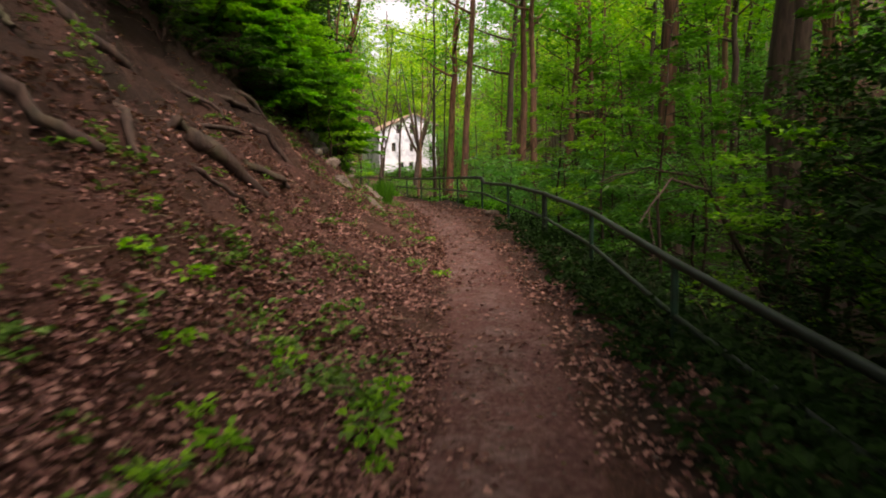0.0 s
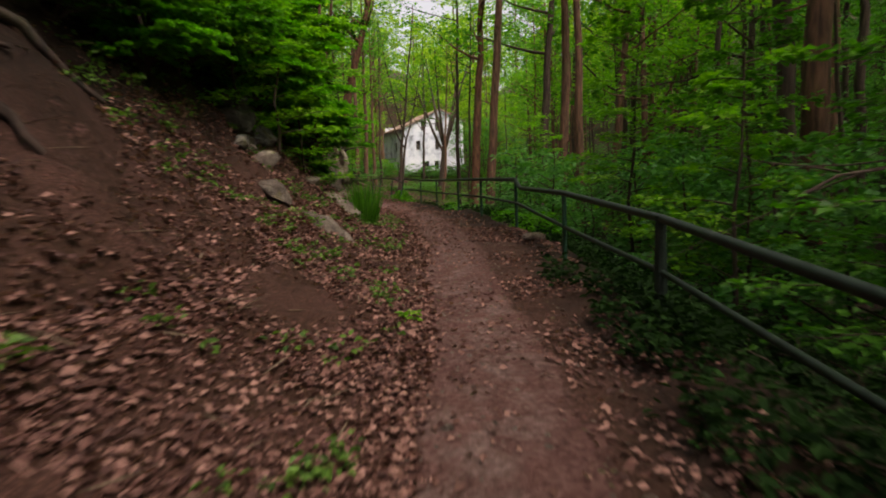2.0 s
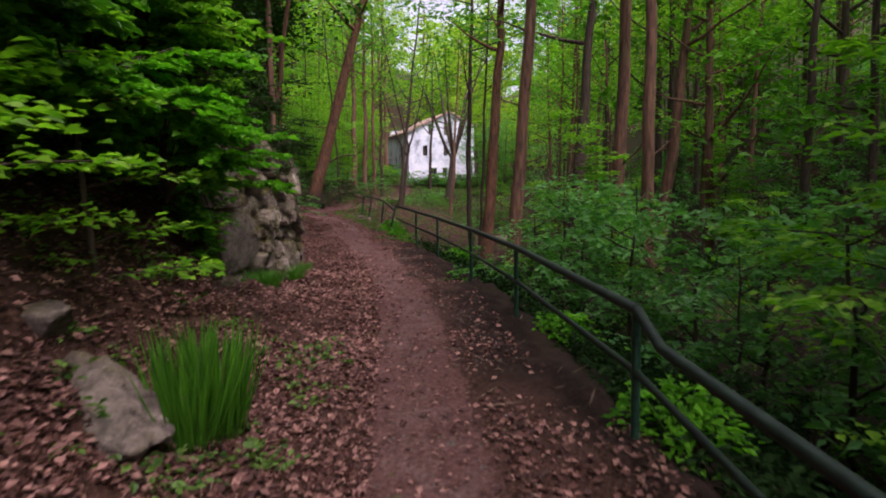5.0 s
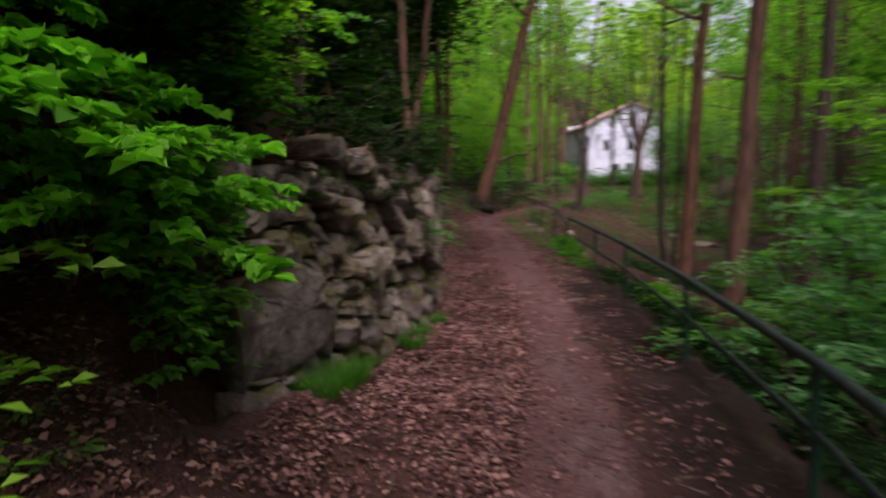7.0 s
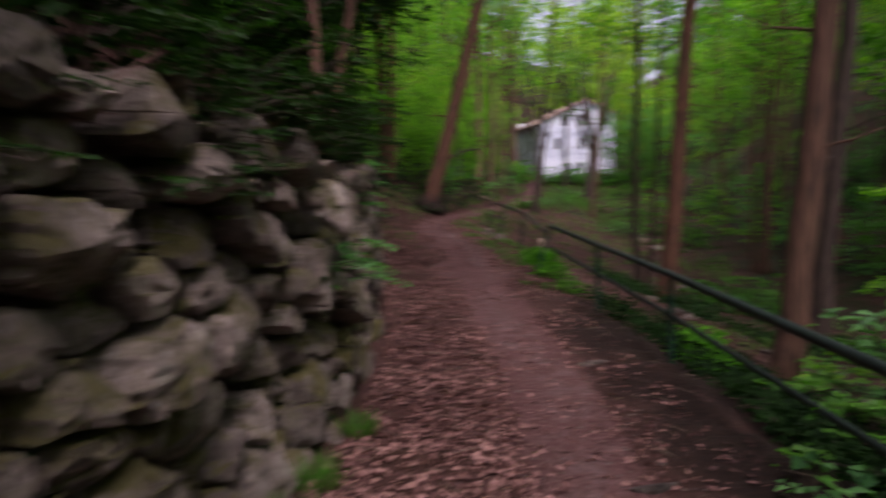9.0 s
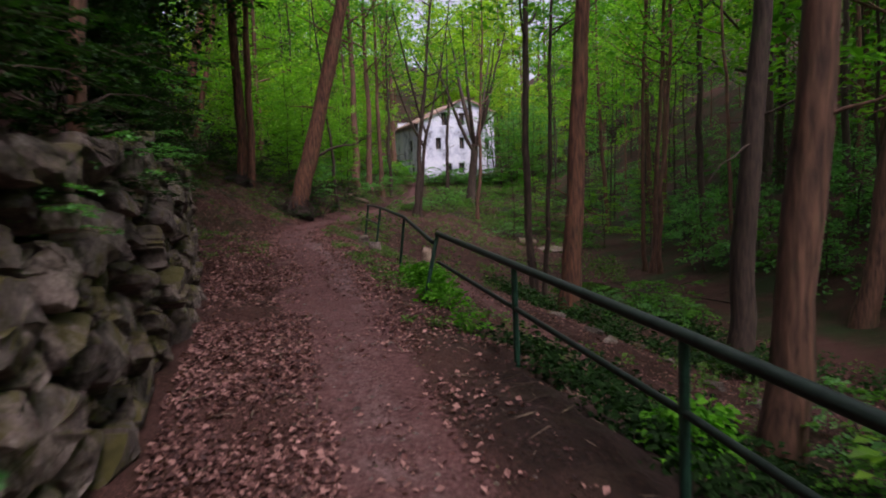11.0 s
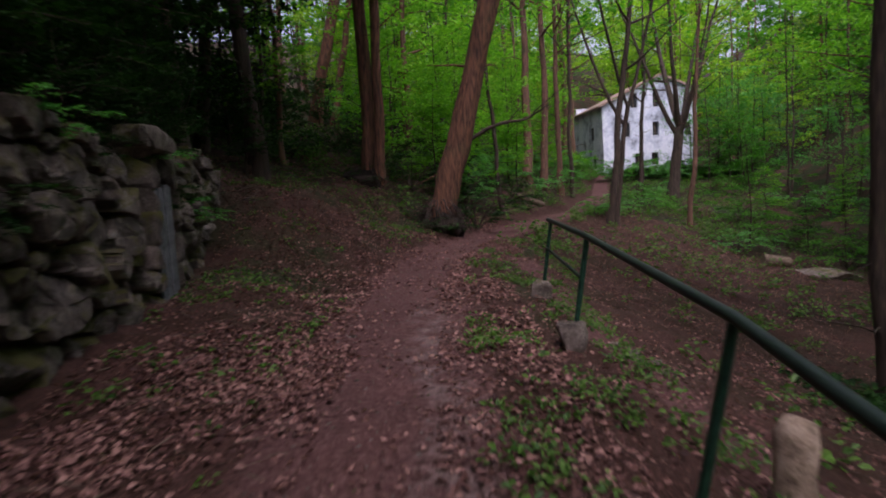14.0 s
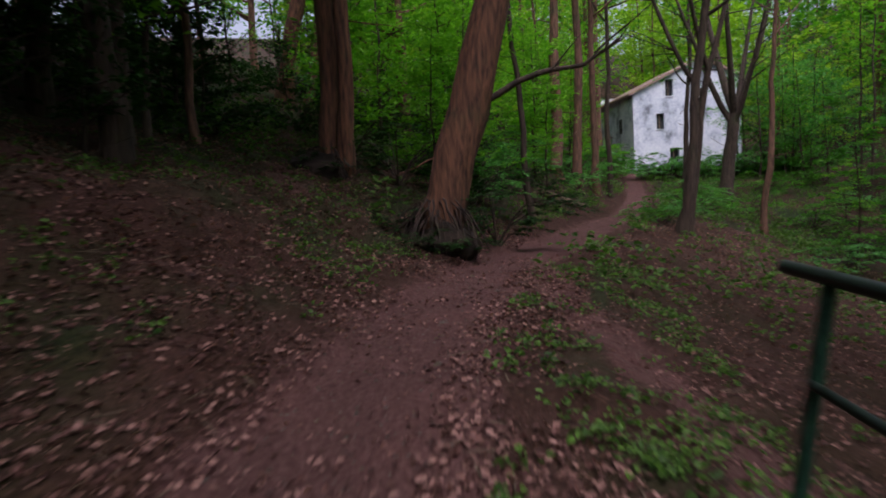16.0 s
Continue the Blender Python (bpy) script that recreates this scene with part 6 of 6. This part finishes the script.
for i, (x, y, q) in enumerate([(-4.9, 34.0, 0.3), (-4.6, 33.7, 0.22), (-5.2, 34.5, 0.25), (-4.7, 34.5, 0.2), (1.5, 27.0, 0.5), (2.0, 26.2, 0.4), (1.2, 28.6, 0.35), (-0.75, 31.5, 0.5), (1.0, 44.0, 0.9), (-0.1, 29.7, 0.45), (0.1, 28.6, 0.4), (0.7, 29.3, 0.55)]):
    rock(x, y, (q * 1.2, q, q * 0.6), 520 + i, i * 0.9, 0.02, label="grey stone lying on the slope")
def pool(x, y, rx, ry):
    """Still dark water in the hollow of the stream bed."""
    a = np.linspace(0, 2 * math.pi, 48, endpoint=False)
    k = 1 + 0.12 * np.sin(3 * a + 1) + 0.07 * np.sin(7 * a)
    rim = np.stack([x + rx * k * np.cos(a), y + ry * k * np.sin(a)], 1)
    z = float(surface(x, y)[0]) + 0.26
    m, n, l, p = material("dark_water")
    p.inputs["Base Color"].default_value, p.inputs["Roughness"].default_value = (0.006, 0.006, 0.005, 1), 0.06
    bump(n, l, p, noise_node(n, l, 3.0, 3).outputs[0], 0.15, 0.02)
    v = np.concatenate([np.c_[rim, np.full(48, z)], [[x, y, z]]])
    me = mesh_of("water", v, [(i, (i + 1) % 48, 48) for i in range(48)], m)
    tagged(new("water", me), "still dark water in the hollow of the stream", "water", kind="structure")


pool(1.0, 44.4, 2.3, 2.6)
rock(1.6, 57.5, (3.2, 2.2, 1.0), 540, 0.3, -0.1, label="pale sandy boulder by the stream")


def foot_block(x, y, seed):
    ob = new("footing_block", rock_mesh("footing_block", seed, 5, M_ROCK, 5, 4))
    ob.matrix_world = Matrix.Translation(at(x, y, 0.1)) @ Matrix.Diagonal((0.34, 0.3, 0.36, 1))
    tagged(ob, "rough concrete block at the foot of a railing post", "footing")


foot_block(-5.5, 33.3, 550)
foot_block(-6.55, 36.75, 551)


def root(pts, r0, seed, label="exposed tree root on the bare bank"):
    P = [tuple(at(x, y, 0.05 if i else -0.05)) for i, (x, y) in enumerate(pts)]
    m = np.linspace(0, 1, 9)
    Q = np.stack([np.interp(m, np.linspace(0, 1, len(P)), [p[c] for p in P]) for c in range(3)], 1)
    Q[:, 2] += 0.06 * np.sin(m * math.pi)
    Q[:, :2] += np.random.default_rng(seed).normal(0, 0.035, (9, 2)) * (m > 0.05)[:, None]
    v, f = tube(Q, 1.15 * r0 * (1 - 0.6 * m), 9, 0.16, seed)
    tagged(new("root", mesh_of("root", v, f, M_ROOT, True)), label, "root")


root([(-2.25, -3.1), (-1.95, -2.7), (-1.6, -2.25)], 0.115, 1, "thick dark fallen root lying on the bare bank")
root([(-2.35, -3.25), (-2.3, -3.2), (-2.15, -3.0)], 0.05, 13)
root([(-2.0, -1.9), (-1.7, -1.55), (-1.55, -1.3)], 0.06, 14)
root([(-2.6, -5.75), (-2.2, -5.7), (-1.85, -5.5)], 0.07, 2)
root([(-2.4, -4.3), (-2.1, -4.7), (-1.8, -5.0)], 0.06, 3)
root([(-3.5, -4.0), (-3.1, -3.4), (-2.9, -2.5)], 0.1, 4)
root([(-2.6, -0.35), (-2.3, 0.1), (-2.0, 0.35)], 0.06, 5)
root([(-3.2, 0.6), (-2.9, 1.4), (-2.6, 1.9)], 0.06, 6)
root([(-2.5, -2.2), (-2.3, -1.6), (-2.2, -1.0)], 0.045, 7)
root([(-3.1, -1.6), (-2.7, -1.2), (-2.4, -1.25)], 0.04, 8)
root([(-2.9, -6.6), (-2.3, -6.5), (-1.9, -6.7)], 0.04, 9)
root([(-3.4, -5.2), (-3.0, -4.9), (-2.7, -5.1)], 0.05, 10)
root([(-2.0, -3.6), (-1.7, -3.2), (-1.6, -2.9)], 0.03, 11)
root([(-3.0, -0.2), (-2.7, 0.3), (-2.6, 0.8)], 0.05, 12)
lone(-3.75, 2.4, 14, 0.2, (0.1, 0.12), 31, 0.35, 350, bark=M_BARK_DARK, label="dark tree leaning out of the bank")
lone(-6.2, 18.6, 18, 0.13, (0.01, 0.0), 32, 0.5, 700, label="pale slender trunk above the wall")
lone(-4.9, 19.4, 18, 0.075, (0.0, 0.0), 36, 0.5, 500, label="pale slender trunk above the wall", bend=0.4)
lone(-5.95, 21.9, 18, 0.08, (0.16, 0.0), 33, 0.5, 600, label="slender leaning trunk above the wall")
lone(-7.2, 20.5, 20, 0.2, (0.02, 0.0), 34, 0.5, 900, bark=M_BARK_DARK)
lone(-4.9, 15.6, 18, 0.14, (0.02, 0.02), 35, 0.5, 700, bark=M_BARK_DARK)


def log(a, b, r0, label, name="log"):
    A, B = at(*a, r0 * 0.7), at(*b, r0 * 0.7)
    m = np.linspace(0, 1, 7)[:, None]
    P = np.array(A)[None] * (1 - m) + np.array(B)[None] * m
    bm = bmesh.new()
    v, f = tube(P, [r0 * 1.02, r0, r0 * 1.03, r0 * 0.98, r0 * 0.97, r0, r0 * 0.95], 12, 0.02, 5)
    vs = [bm.verts.new(p) for p in v]
    for q in f:
        bm.faces.new([vs[i] for i in q])
    bm.faces.new(vs[:12])
    bm.faces.new(vs[-12:])
    me = bpy.data.meshes.new(name)
    bmesh.ops.recalc_face_normals(bm, faces=bm.faces)
    bm.to_mesh(me)
    bm.free()
    me.materials.append(M_WOOD)
    tagged(new(name, me), label, "log")


log((-1.1, 57.9), (0.0, 58.3), 0.27, "pale sawn log lying by the stream")
log((-12.3, 56.6), (-10.9, 57.8), 0.14, "low log bench beside the path")


def stump(x, y):
    bm = bmesh.new()
    v, f = tube([(0, 0, -0.1), (0.01, 0, 0.15), (0.02, 0.01, 0.42), (0.05, 0.02, 0.54)], [0.16, 0.12, 0.115, 0.075], 10, 0.22, 3)
    vs = [bm.verts.new(p) for p in v]
    for q in f:
        bm.faces.new([vs[i] for i in q])
    bm.faces.new(vs[-10:])
    s = thing("stump", at(x, y), "pale splintered tree stump below the railing", "stump")
    part("trunk", bm, M_PALE, s)


stump(-3.73, 30.5)


def dead_branch(pts, r0, seed):
    m = np.linspace(0, 1, 10)
    P = np.stack([np.interp(m, np.linspace(0, 1, len(pts)), [p[c] for p in pts]) for c in range(3)], 1)
    r = np.random.default_rng(seed)
    P += np.cumsum(r.normal(0, 0.03, (10, 3)), 0)
    bits = [tube(P, r0 * (1 - 0.75 * m) + 0.004, 6, 0, seed)]
    for k in range(6):
        i = int(r.integers(3, 9))
        d = (P[i] - P[i - 1]) / np.linalg.norm(P[i] - P[i - 1]) + r.normal(0, 0.5, 3)
        ln = r.uniform(0.4, 1.0)
        Q = P[i] + d * ln * np.linspace(0, 1, 5)[:, None] + np.cumsum(r.normal(0, 0.03, (5, 3)), 0)
        bits.append(tube(Q, np.linspace(r0 * 0.35, 0.003, 5), 5, 0, k))
    tagged(new("dead_branch", mesh_of("dead_branch", *joined(bits), M_BARK_DARK, True)), "bare dead branch reaching over the undergrowth", "branch")


dead_branch([(5.6, -0.6, -1.0), (4.6, -0.9, 0.7), (3.9, -1.4, 0.9), (3.4, -2.0, 0.3)], 0.03, 1)
dead_branch([(6.4, 1.0, -1.2), (5.4, 1.4, 0.9), (4.4, 1.2, 1.1), (3.5, 1.0, 0.8)], 0.03, 2)
dead_branch([(6.2, 7.7, 0.5), (5.6, 8.0, 2.6), (4.8, 8.2, 2.9), (3.9, 8.3, 2.7)], 0.03, 3)
dead_branch([(-16.5, 39.0, 2.2), (-15.0, 40.0, 2.7), (-13.6, 40.6, 2.3)], 0.03, 4)
dead_branch([(-10.75, 45.7, 3.6), (-9.64, 45.9, 4.1), (-8.71, 45.9, 4.2), (-8.1, 45.9, 4.65)], 0.07, 5)
